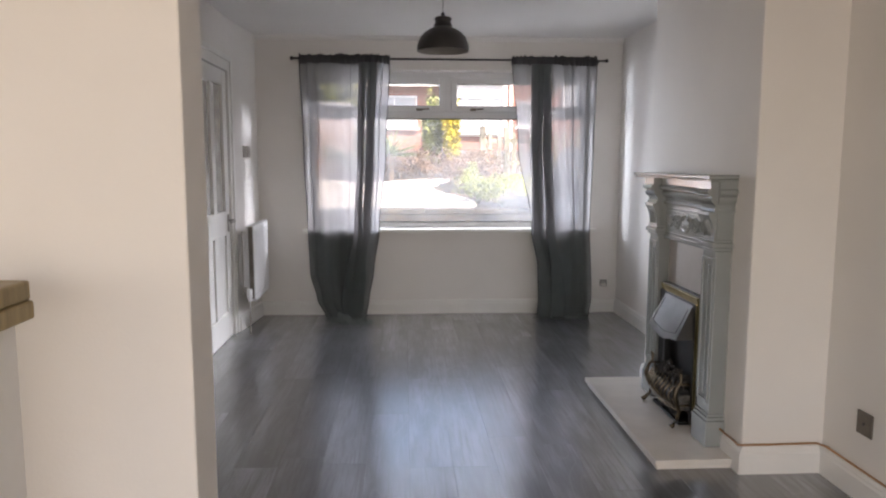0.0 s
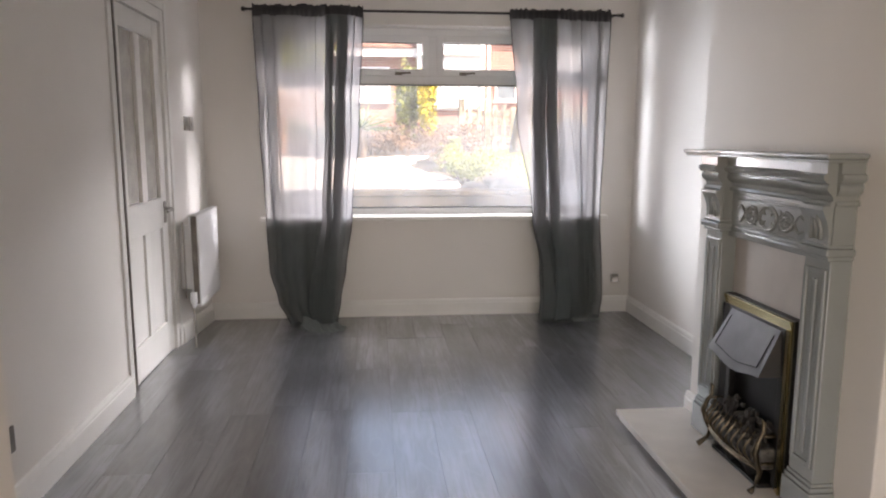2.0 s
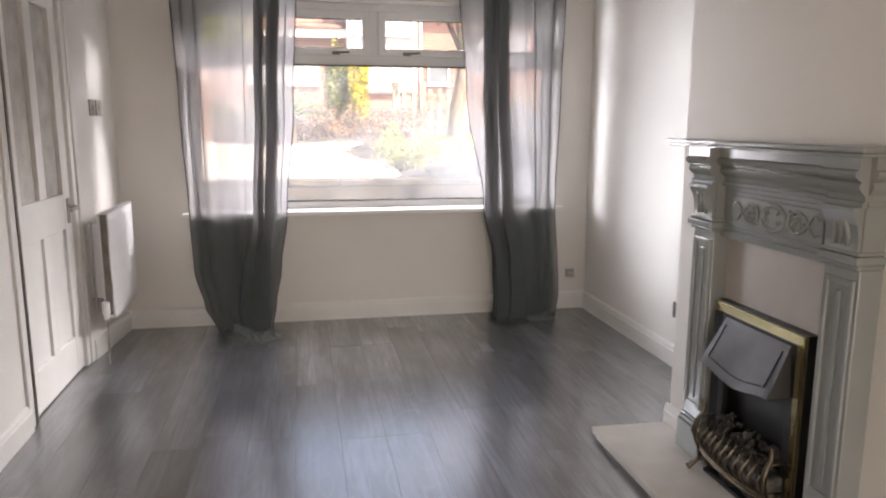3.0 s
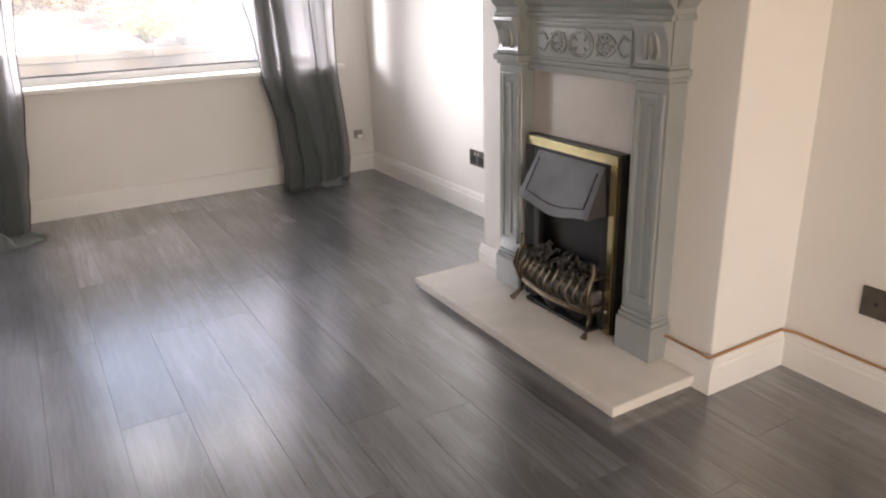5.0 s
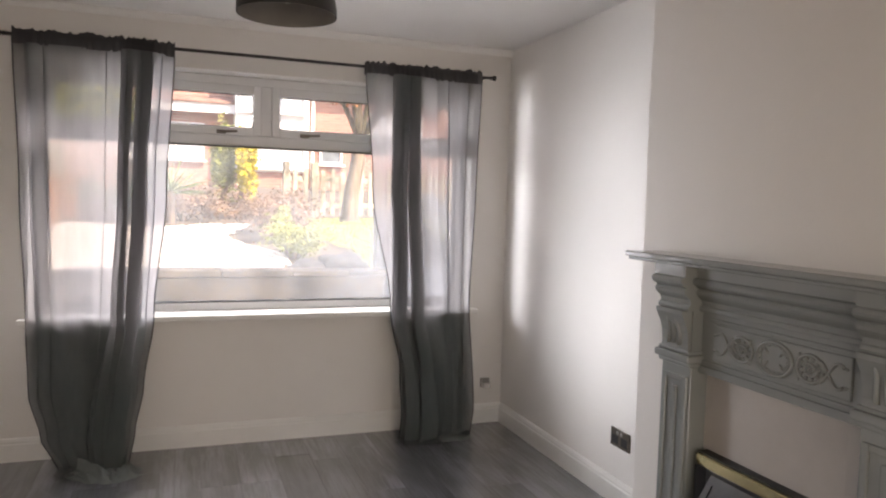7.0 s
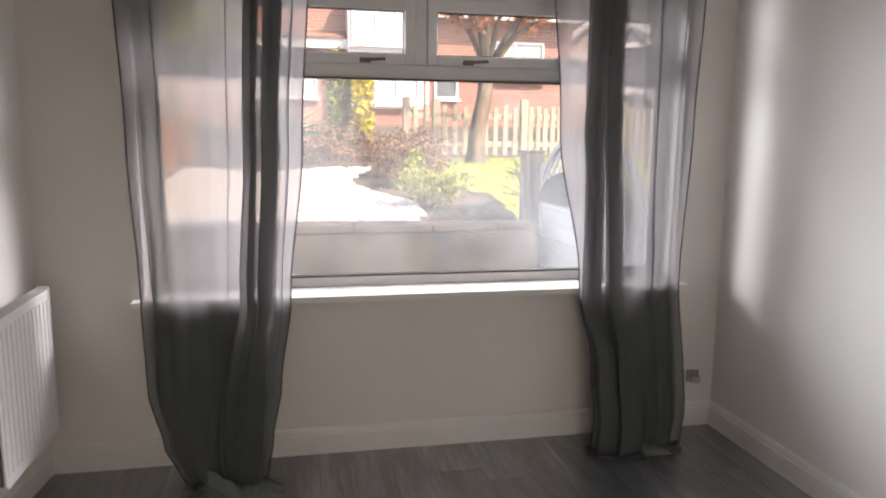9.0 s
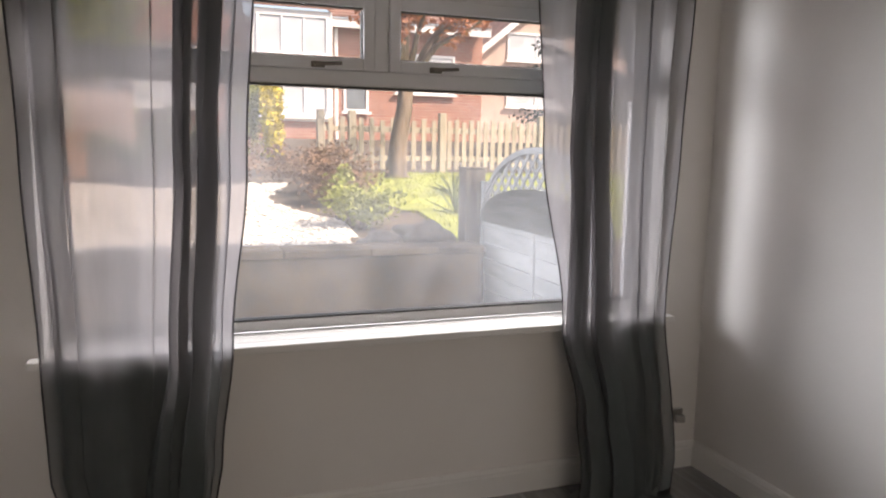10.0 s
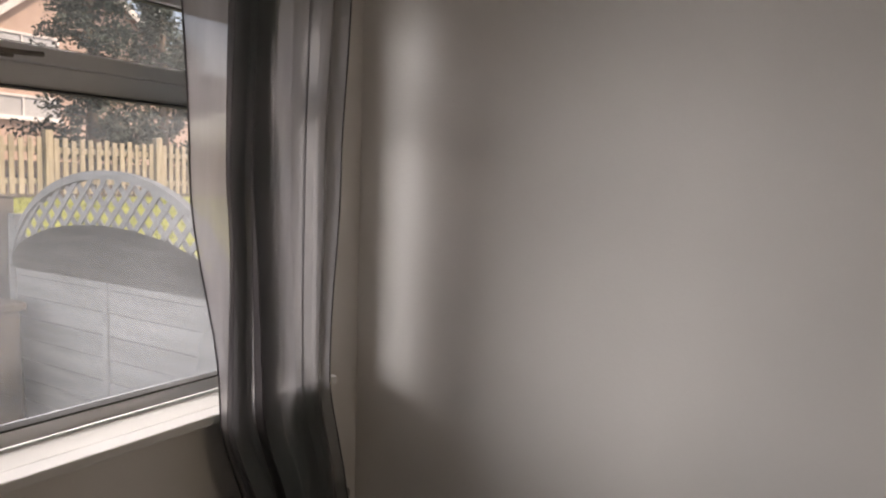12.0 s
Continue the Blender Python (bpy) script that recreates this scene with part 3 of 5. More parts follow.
def fire_surround():
    t = thing("fireplace_surround", (1.41, C, 0.045), "grey-green painted classical fireplace surround with carved frieze", "fireplace")
    LI, LO = 0.285, 0.420
    XB, XF = BREAST + 0.001, 1.352
    for s in (-1, 1):
        a, b = sorted((C + s * LI, C + s * LO))
        leg = part("pilaster", boxes((XF, XB, a, b, 0.195, 0.93), bevel=0.004), SURROUND, t)
        # raised edges round a sunk flute
        rim = boxes((XF - 0.008, XF + 0.002, a + 0.010, a + 0.028, 0.24, 0.90), (XF - 0.008, XF + 0.002, b - 0.028, b - 0.010, 0.24, 0.90),
                    (XF - 0.0075, XF + 0.002, a + 0.028, b - 0.028, 0.24, 0.258), (XF - 0.0075, XF + 0.002, a + 0.028, b - 0.028, 0.882, 0.90), bevel=0.003)
        part("fluted_rim", rim, SURROUND, leg)
        part("flute", boxes((XF - 0.006, XF + 0.002, (a + b) / 2 - 0.011, (a + b) / 2 + 0.011, 0.275, 0.865), bevel=0.0045), SURROUND, leg)
        part("plinth_block", boxes((XF - 0.016, XB, a - 0.012, b + 0.012, 0.046, 0.165), (XF - 0.010, XB, a - 0.007, b + 0.007, 0.165, 0.182), (XF - 0.005, XB, a - 0.003, b + 0.003, 0.182, 0.196), bevel=0.004), SURROUND, t)
        part("capital", boxes((XF - 0.012, XB, a - 0.006, b + 0.006, 0.930, 0.945), (XF - 0.024, XB, a - 0.012, b + 0.012, 0.945, 0.968), (XF - 0.014, XB, a - 0.006, b + 0.006, 0.968, 0.98), bevel=0.005), SURROUND, t)
        # corbel: a curved bracket growing outwards to the top
        bm = bmesh.new()
        prof = [(0.0, 0.98), (0.010, 0.98), (0.009, 1.00), (0.012, 1.03), (0.019, 1.055), (0.029, 1.075), (0.036, 1.088), (0.036, 1.10), (0.0, 1.10)]
        extrude(bm, prof, (XF, a + 0.006, 0), (XF, b - 0.006, 0), (-1, 0, 0))
        box(bm, XF, XB, a, b, 0.98, 1.10)
        cb = part("corbel", bm, SURROUND, t)
        bm = bmesh.new()
        for q in (-1, 1):
            tube(bm, [(XF - 0.012, (a + b) / 2 + q * 0.024, 0.992), (XF - 0.012, (a + b) / 2 + q * 0.026, 1.02), (XF - 0.017, (a + b) / 2 + q * 0.022, 1.055), (XF - 0.024, (a + b) / 2 + q * 0.018, 1.083)], 0.007, 8)
        tube(bm, [(XF - 0.012, (a + b) / 2, 0.995), (XF - 0.013, (a + b) / 2, 1.03), (XF - 0.019, (a + b) / 2, 1.064)], [0.004, 0.008, 0.004], 8)
        part("corbel_leaf", bm, SURROUND, cb, smooth=True)
    XL = 1.387
    part("frieze", boxes((XL, XB, C - LI, C + LI, 0.915, 1.10), bevel=0.003), SURROUND, t)
    part("frieze_rim", boxes((XL - 0.009, XL + 0.001, C - LI, C + LI, 0.917, 0.94), (XL - 0.006, XL + 0.001, C - LI, C + LI, 0.945, 0.957), (XL - 0.008, XL + 0.001, C - 0.245, C + 0.245, 1.075, 1.086), bevel=0.003), SURROUND, t)
    # raised panel with carved wreaths
    XP = XL - 0.006
    part("frieze_panel", boxes((XP, XL + 0.001, C - 0.232, C + 0.232, 0.966, 1.070), bevel=0.004), SURROUND, t)
    zc = 1.018

    def scroll(pts, r=0.0042):
        bm = bmesh.new()
        tube(bm, [(XP - 0.002, C + y, zc + z) for y, z in pts], r, 7)
        part("carved_scroll", bm, SURROUND, t, smooth=True)

    def leaflet(y, z, a, length):
        bm = bmesh.new()
        d = (math.cos(a) * length, math.sin(a) * length)
        tube(bm, [(XP - 0.001, C + y, zc + z), (XP - 0.004, C + y + d[0] * 0.5, zc + z + d[1] * 0.5), (XP - 0.002, C + y + d[0], zc + z + d[1])], [0.002, 0.0045, 0.001], 6)
        part("carved_leaf", bm, SURROUND, t, smooth=True)
    for wide, r0 in ((0.060, 0.0048), (0.050, 0.003)):
        scroll([(wide * math.cos(0.2 * k), wide * 0.74 * math.sin(0.2 * k)) for k in range(33)], r0)
    for q in (-1, 1):
        ring = [(q * (0.115 + 0.040 * math.cos(0.25 * k)), 0.034 * math.sin(0.25 * k)) for k in range(26)]
        scroll(ring, 0.0048)
        scroll([(q * (0.115 + 0.0011 * k * math.cos(0.55 * k)), 0.0009 * k * math.sin(0.55 * k)) for k in range(24)], 0.0034)
        for w in (-1, 1):
            scroll([(q * (0.148 + 0.0058 * k), w * 0.030 * math.cos(0.30 * k + 0.55)) for k in range(12)])
            leaflet(q * 0.020, w * 0.010, q * w * 0.9 if q > 0 else math.pi + q * w * 0.9, 0.026)
            leaflet(q * 0.083, w * 0.020, math.pi / 2 * w, 0.016)
            leaflet(q * 0.214, w * 0.022, 0.0 if q > 0 else math.pi, 0.012)
        for k in range(10):
            a = 0.63 * k
            leaflet(q * (0.115 + 0.024 * math.cos(a)), 0.020 * math.sin(a), a if q > 0 else math.pi - a, 0.011)
    for k in range(16):
        a = 2 * math.pi * k / 16
        leaflet(0.044 * math.cos(a), 0.033 * math.sin(a), a + 0.9, 0.012)
    # entablature in stepped mouldings, breaking forward over the pilasters
    bm = bmesh.new()
    ent = [(0, 1.10), (0.012, 1.10), (0.015, 1.106), (0.012, 1.114), (0.005, 1.118), (0.008, 1.132), (0.020, 1.142), (0.027, 1.150), (0.029, 1.158), (0.025, 1.165), (0.021, 1.168), (0.032, 1.174), (0.041, 1.181), (0.044, 1.189), (0.040, 1.197), (0.031, 1.201), (0.031, 1.2335), (0, 1.2335)]
    extrude(bm, ent, (XL, C - LI, 0), (XL, C + LI, 0), (-1, 0, 0))
    part("entablature", bm, SURROUND, t)
    for q in (-1, 1):
        a, b = sorted((C + q * LI, C + q * (LO + 0.006)))
        bm = extrude(bmesh.new(), ent, (XF - 0.006, a, 0), (XF - 0.006, b, 0), (-1, 0, 0))
        extrude(bm, [(o * 0.8, u + 0.0004) for o, u in ent], (XB, C + q * LO, 0), (XF - 0.004, C + q * LO, 0), (0, q, 0))
        box(bm, XF - 0.006, XB, a, b, 1.10, 1.2330)
        part("entablature_block", bm, SURROUND, t)
    # shelf with a moulded edge
    part("mantel_shelf", boxes((1.292, XB, C - 0.458, C + 0.562, 1.2445, 1.262), bevel=0.006), SURROUND, t)
    part("shelf_moulding", boxes((1.300, XB, C - 0.450, C + 0.553, 1.234, 1.2443), bevel=0.004), SURROUND, t)
    for y0, y1, z0 in ((C - LI, C - 0.205, 0.046), (C + 0.255, C + LI, 0.046), (C - 0.205, C + 0.255, 0.66)):
        part("back_panel", boxes((BREAST - 0.012, XB, y0, y1, z0, 0.914)), BACKPANEL, t, "beige stone-effect back panel")


fire_surround()

t = thing("hearth", (1.26, C, 0), "cream polished stone hearth slab on the floor", "hearth")
part("slab", boxes((1.068, BREAST - 0.019, 2.984, 4.192, 0.019, 0.045), bevel=0.003), STONE, t)
part("base", boxes((1.080, BREAST - 0.019, 2.996, 4.180, 0.0, 0.0188), bevel=0.002), STONE, t)


def electric_fire():
    FC, HW, ZT = C + 0.022, 0.235, 0.682
    xf = 1.366
    t = thing("electric_fire", (1.38, FC, 0.045), "black inset coal-effect electric fire with brass trim", "electric fire")
    bw = 0.034
    # trim slanting inwards from a proud outer edge
    slope = [(-0.004, 0.0), (0.012, 0.0), (0.012, bw), (0.006, bw)]

    def trim(name, a, b, inward, mat=BRASS, label="polished brass trim"):
        bm = bmesh.new()
        ra = [bm.verts.new(Vector(a) + Vector((o, 0, 0)) + Vector(inward) * w) for o, w in slope]
        rb = [bm.verts.new(Vector(b) + Vector((o, 0, 0)) + Vector(inward) * w) for o, w in slope]
        for i in range(4):
            bm.faces.new((ra[i], ra[(i + 1) % 4], rb[(i + 1) % 4], rb[i]))
        bm.faces.new(ra)
        bm.faces.new(rb[::-1])
        part(name, bm, mat, t, label)
    trim("top_trim", (xf, FC - HW, ZT), (xf, FC + HW, ZT), (0, 0, -1))
    trim("side_trim", (xf + 0.0006, FC - HW, 0.047), (xf + 0.0006, FC - HW, ZT - bw), (0, 1, 0))
    # far trim takes the black material in place of brass
    trim("side_trim", (xf + 0.0006, FC + HW, 0.047), (xf + 0.0006, FC + HW, ZT - bw), (0, -1, 0), BLACK, "far side trim coloured black")
    part("casing", boxes((xf + 0.012, BREAST - 0.006, FC - HW - 0.008, FC - HW + 0.03, 0.046, ZT + 0.004), (xf + 0.012, BREAST - 0.006, FC + HW - 0.03, FC + HW + 0.008, 0.046, ZT + 0.004),
         (xf + 0.012, BREAST - 0.006, FC - HW + 0.03, FC + HW - 0.03, ZT - 0.06, ZT + 0.004)), BLACK, t)
    part("inner_frame", boxes((xf + 0.006, xf + 0.03, FC - HW + bw, FC - HW + bw + 0.03, 0.05, ZT - bw), (xf + 0.006, xf + 0.03, FC + HW - bw - 0.03, FC + HW - bw, 0.05, ZT - bw),
         (xf + 0.006, xf + 0.03, FC - HW + bw + 0.03, FC + HW - bw - 0.03, ZT - bw - 0.03, ZT - bw), bevel=0.003), BLACK, t)
    part("firebox", boxes((BREAST - 0.008, BREAST - 0.004, FC - HW + 0.03, FC + HW - 0.03, 0.046, ZT - 0.06), (xf + 0.012, BREAST - 0.008, FC - HW + 0.03, FC + HW - 0.03, 0.046, 0.06)), BLACK, t)
    # canopy sloping outwards with a curved lower lip
    bm = bmesh.new()
    n = 16
    rows = []
    for k in range(6):
        v = k / 5
        hw = 0.176 + 0.016 * v
        row = []
        for i in range(n + 1):
            u = i / n * 2 - 1
            z = ZT - bw - 0.012 - v * (0.165 + 0.028 * (math.cos(u * math.pi) * 0.5 + 0.5))
            x = xf + 0.005 - v * 0.085
            row.append(bm.verts.new((x, FC + u * hw, z)))
        rows.append(row)
    for a, b in zip(rows, rows[1:]):
        for i in range(n):
            bm.faces.new((a[i], a[i + 1], b[i + 1], b[i]))
    bmesh.ops.solidify(bm, geom=bm.faces[:], thickness=0.006)
    hood = part("canopy", bm, HOOD, t, "dark graphite metal canopy")
    for q in (-1, 1):
        bm = bmesh.new()
        vs = [bm.verts.new(p) for p in ((xf + 0.006, FC + q * 0.176, ZT - bw - 0.012), (xf - 0.078, FC + q * 0.192, ZT - bw - 0.177), (xf + 0.006, FC + q * 0.190, ZT - bw - 0.177))]
        bm.faces.new(vs)
        bmesh.ops.solidify(bm, geom=bm.faces[:], thickness=0.004)
        part("canopy_cheek", bm, HOOD, hood)
    bm = bmesh.new()
    lip = []
    for i in range(n + 1):
        u = (i / n * 2 - 1) * 0.84
        lip.append((xf - 0.068, FC + u * 0.188, ZT - bw - 0.012 - 0.84 * (0.165 + 0.028 * (math.cos(u * math.pi) * 0.5 + 0.5)) + 0.003))
    tube(bm, [(xf - 0.008, FC - 0.155, ZT - bw - 0.035)] + lip + [(xf - 0.008, FC + 0.155, ZT - bw - 0.035)], 0.0022, 6)
    part("canopy_bead", bm, BLACK, hood)
    # basket front: bowed rails with S-shaped bars and cabriole feet
    def bow(u, z, extra=0.0):
        return (xf - 0.052 - extra - 0.030 * (1 - u * u), FC + u * 0.198, z)
    for z, ex, r in ((0.128, 0.0, 0.006), (0.142, 0.004, 0.004)):
        bm = bmesh.new()
        tube(bm, [bow(-1 + i / 8, z, ex) for i in range(17)], r, 7)
        part("basket_rail", bm, OLDBRASS, t, smooth=True)
    for k in range(11):
        u = -0.91 + 1.82 * k / 10
        x, y, _ = bow(u, 0)
        bm = bmesh.new()
        pts, rad = [], []
        for i in range(11):
            v = i / 10
            pts.append((x - 0.022 * math.sin(v * math.pi * 1.25) + 0.004, y + 0.005 * math.sin(v * math.pi * 2), 0.142 + v * 0.112))
            rad.append(0.0027 + 0.0016 * math.sin(v * math.pi))
        tube(bm, pts, rad, 7)
        part("basket_bar", bm, OLDBRASS, t, smooth=True)
    for q in (-1, 1):
        x, y, _ = bow(q, 0)
        bm = bmesh.new()
        tube(bm, [(x - 0.040, y + q * 0.012, 0.051), (x - 0.030, y + q * 0.010, 0.058), (x - 0.006, y, 0.085), (x + 0.004, y - q * 0.004, 0.12), (x - 0.014, y, 0.16), (x - 0.026, y + q * 0.008, 0.20), (x - 0.012, y + q * 0.004, 0.245), (x + 0.006, y, 0.27), (x + 0.004, y, 0.305), (x - 0.004, y, 0.315)],
             [0.012, 0.011, 0.009, 0.010, 0.011, 0.012, 0.009, 0.007, 0.009, 0.004], 9)
        tube(bm, [(x, y, 0.15), (x + 0.05, y, 0.15)], 0.006, 7)
        tube(bm, [(x, y, 0.255), (x + 0.05, y, 0.255)], 0.006, 7)
        part("basket_foot", bm, DARKBRASS, t, smooth=True)
    bm = bmesh.new()
    n = 14
    up = [bm.verts.new(bow(-0.9 + 1.8 * i / n, 0.125)) for i in range(n + 1)]
    lo = [bm.verts.new(Vector(bow(-0.9 + 1.8 * i / n, 0.125 - 0.045 * (0.35 + 0.65 * math.cos((i / n * 2 - 1) * 4.2) ** 2))) + Vector((0.014, 0, 0))) for i in range(n + 1)]
    for i in range(n):
        bm.faces.new((up[i], up[i + 1], lo[i + 1], lo[i]))
    bmesh.ops.solidify(bm, geom=bm.faces[:], thickness=0.005)
    part("apron", bm, BLACK, t)
    part("ash_tray", boxes((xf - 0.045, xf + 0.02, FC - 0.18, FC + 0.18, 0.047, 0.062), bevel=0.003), BLACK, t)
    part("coal_bed", boxes((xf - 0.05, xf + 0.03, FC - 0.19, FC + 0.19, 0.12, 0.20), bevel=0.01), COAL, t)
    r = random.Random(3)
    coals = []
    for k in range(5):
        bm = bmesh.new()
        bmesh.ops.create_icosphere(bm, subdivisions=2, radius=0.5)
        for v in bm.verts:
            v.co *= 0.75 + 0.5 * noise.noise(v.co * 2.1 + Vector((k * 7.1, 0, 0)))
            v.co.z *= 0.75
        me = bpy.data.meshes.new("coal")
        bm.to_mesh(me)
        bm.free()
        me.materials.append(COAL)
        coals.append(me)
    for i in range(130):
        ob = new("coal", coals[i % 5])
        ob.parent = t
        ob.matrix_parent_inverse = t.matrix_basis.inverted()
        u, d = r.uniform(-0.92, 0.92), r.random()
        x = xf - 0.062 + d * 0.085
        ob.location = (x, FC + u * 0.19, 0.205 + 0.06 * d + r.uniform(-0.01, 0.02))
        ob.rotation_euler = (r.uniform(0, 6), r.uniform(0, 6), r.uniform(0, 6))
        s = r.uniform(0.014, 0.030)
        ob.scale = (s * 1.7, s, s * 0.9)


electric_fire()

# cable that lies on the skirting
bm = bmesh.new()
path = [(1.372, 3.178, 0.30), (1.385, 3.172, 0.22), (1.395, 3.166, 0.155), (1.402, 3.13, 0.133), (1.408, 3.05, 0.127), (1.409, 2.98, 0.127), (1.404, 2.936, 0.127), (1.43, 2.934, 0.128), (1.55, 2.936, 0.127),
        (1.68, 2.936, 0.129), (1.745, 2.934, 0.130), (1.766, 2.90, 0.129), (1.768, 2.80, 0.128), (1.769, 2.5, 0.127), (1.769, 2.1, 0.127), (1.769, 1.2, 0.127)]
tube(bm, path, 0.0042, 8)
tagged(part("mains_cable", bm, CABLE, smooth=True), "thin orange-brown cable lying along the skirting board", "cable")


# ---- curtains ----
ROD_Y, ROD_Z = 6.125, 2.156
rod = thing("curtain_rod", (0.39, ROD_Y, ROD_Z), "thin black metal curtain rod with ball ends", "curtain rod")
bm = bmesh.new()
tube(bm, [(-0.885, ROD_Y, ROD_Z), (1.66, ROD_Y, ROD_Z)], 0.0085, 12)
part("pole", bm, ROD, rod, smooth=True)
for x, s in ((-0.885, -1), (1.66, 1)):
    bm = bmesh.new()
    lathe(bm, [(0.001, -0.004), (0.011, 0.0), (0.011, 0.006), (0.006, 0.010), (0.013, 0.018), (0.017, 0.027), (0.013, 0.037), (0.001, 0.041)], seg=16)
    for v in bm.verts:
        v.co = pose(x, ROD_Y, ROD_Z, 0, 90 * s, 0) @ v.co
    part("finial", bm, ROD, rod, smooth=True)
for x in (-0.86, 1.635):
    bm = bmesh.new()
    tube(bm, [(x, FAR - 0.001, ROD_Z), (x, ROD_Y + 0.004, ROD_Z)], 0.006, 8)
    tube(bm, [(x, FAR - 0.008, ROD_Z), (x, FAR - 0.0005, ROD_Z)], 0.02, 12)
    part("bracket", bm, ROD, rod)


def lerp_rows(rows, z):
    """Piecewise-linear values by height."""
    for a, b in zip(rows, rows[1:]):
        if a[0] >= z >= b[0]:
            k = (a[0] - z) / (a[0] - b[0])
            k = k * k * (3 - 2 * k)
            return [p + (q - p) * k for p, q in zip(a[1:], b[1:])]
    return list(rows[-1][1:])


def curtain(label, folds, edges, seed, hem):
    """folds: (u at the top, middle, sill and floor, depth) corners of the cloth's line in plan, u from 0 to 1 across; edges: (z, left x, right x, out) from the top down."""
    cen = (edges[0][1] + edges[0][2]) / 2
    t = thing("curtain", (cen, ROD_Y, 0.0), label, "curtain", group="curtains at the window")
    full = [f if len(f) == 5 else (f[0],) * 4 + (f[1],) for f in folds]
    pts = []
    for f0, f1 in zip(full, full[1:]):
        n = max(4, int(abs(f1[0] - f0[0]) * 130))
        pts += [[p + (q - p) * i / n for p, q in zip(f0, f1)] for i in range(n)]
    pts.append(list(full[-1]))
    bm = bmesh.new()
    nz = 90
    grid = []
    top, bottom = 2.118, 0.012
    for j in range(nz + 1):
        z = top + (bottom - top) * j / nz
        x0, x1, out = lerp_rows(edges, z)
        low = max(0.0, 1 - z / 0.6)
        row = []
        for i, p in enumerate(pts):
            u, d = lerp_rows([(2.2, p[0]), (1.4, p[1]), (0.76, p[2]), (0.0, p[3])], z)[0], p[4]
            s = i / len(pts)
            wave = 0.005 * math.sin(s * 33 + seed) * (0.55 + 0.45 * math.sin(s * 11 + seed)) + 0.002 * math.sin(s * 83 + z * 0.7)
            wave += 0.028 * noise.noise(Vector((s * 9, z * 0.9, seed)))
            wave += low * 0.05 * noise.noise(Vector((s * 7, z * 4.5, seed + 5)))
            slip = 0.003 * noise.noise(Vector((s * 6, z * 1.1, seed + 9))) * (1 if 0.03 < s < 0.97 else 0.3)
            x = x0 + (x1 - x0) * u + slip * (2.1 - z)
            y = ROD_Y - 0.012 + d * (1 + 0.5 * low) + wave - out
            y = min(y, 6.195 if z < 0.78 else 6.26)
            row.append(bm.verts.new((x, y, z + low * low * 0.012 * noise.noise(Vector((s * 20, 0, seed))))))
        grid.append(row)
    # spill of cloth on the floor
    for k in range(1, 9):
        row = []
        for i, p in enumerate(pts):
            v = grid[nz][i].co
            s = i / len(pts)
            w = 0.35 + 0.65 * max(0.0, noise.noise(Vector((s * 3.3, 2.2, seed))) + 0.5)
            row.append(bm.verts.new((v.x + 0.02 * k * noise.noise(Vector((s * 4, 7, seed))) + hem[0] * k / 8 * w, v.y - hem[1] * k / 8 * w,
                                     0.006 + 0.055 * abs(noise.noise(Vector((s * 10, k * 0.55, seed)))) * (1 - k / 14))))
        grid.append(row)
    for a, b in zip(grid, grid[1:]):
        for i in range(len(pts) - 1):
            bm.faces.new((a[i], a[i + 1], b[i + 1], b[i]))
    part("drape", bm, SHEER, t, smooth=True)
    # selvedges
    for col in (0, len(pts) - 1):
        bm = bmesh.new()
        tube(bm, [Vector((0, 0, 0)) + Vector(c) for c in sel_points(t, col)], 0.0032, 6)
        part("selvedge", bm, VOILE_HEM, t, "dark stitched edge")
    # ruched heading round the rod
    bm = bmesh.new()
    x0, x1 = edges[0][1], edges[0][2]
    n = 110
    prev = None
    for i in range(n + 1):
        x = x0 + (x1 - x0) * i / n
        ring = []
        g = 0.5 + 0.5 * math.sin(i * 1.15 + 1.6 * math.sin(i * 0.23 + seed))
        frill = 0.010 + 0.020 * max(0.0, noise.noise(Vector((i * 0.33, seed, 0))) + 0.35)
        for dy, dz in ((-0.013 - 0.009 * g, -0.046), (-0.014 - 0.008 * g, -0.012), (-0.011, 0.010), (-0.004 - 0.006 * g, 0.014 + frill), (0.006, 0.012 + frill), (0.012, 0.008), (0.014 + 0.006 * g, -0.014), (0.010, -0.046)):
            ring.append(bm.verts.new((x, ROD_Y + dy, ROD_Z + dz)))
        if prev:
            for k in range(7):
                bm.faces.new((prev[k], prev[k + 1], ring[k + 1], ring[k]))
        prev = ring
    part("heading", bm, VOILE_HEM, t, "ruched dark rod pocket", smooth=True)
    return t


def sel_points(t, col):
    me = t.children[0].data
    n = len(me.vertices) // 99
    return [me.vertices[j * n + col].co for j in range(0, 91, 3)]


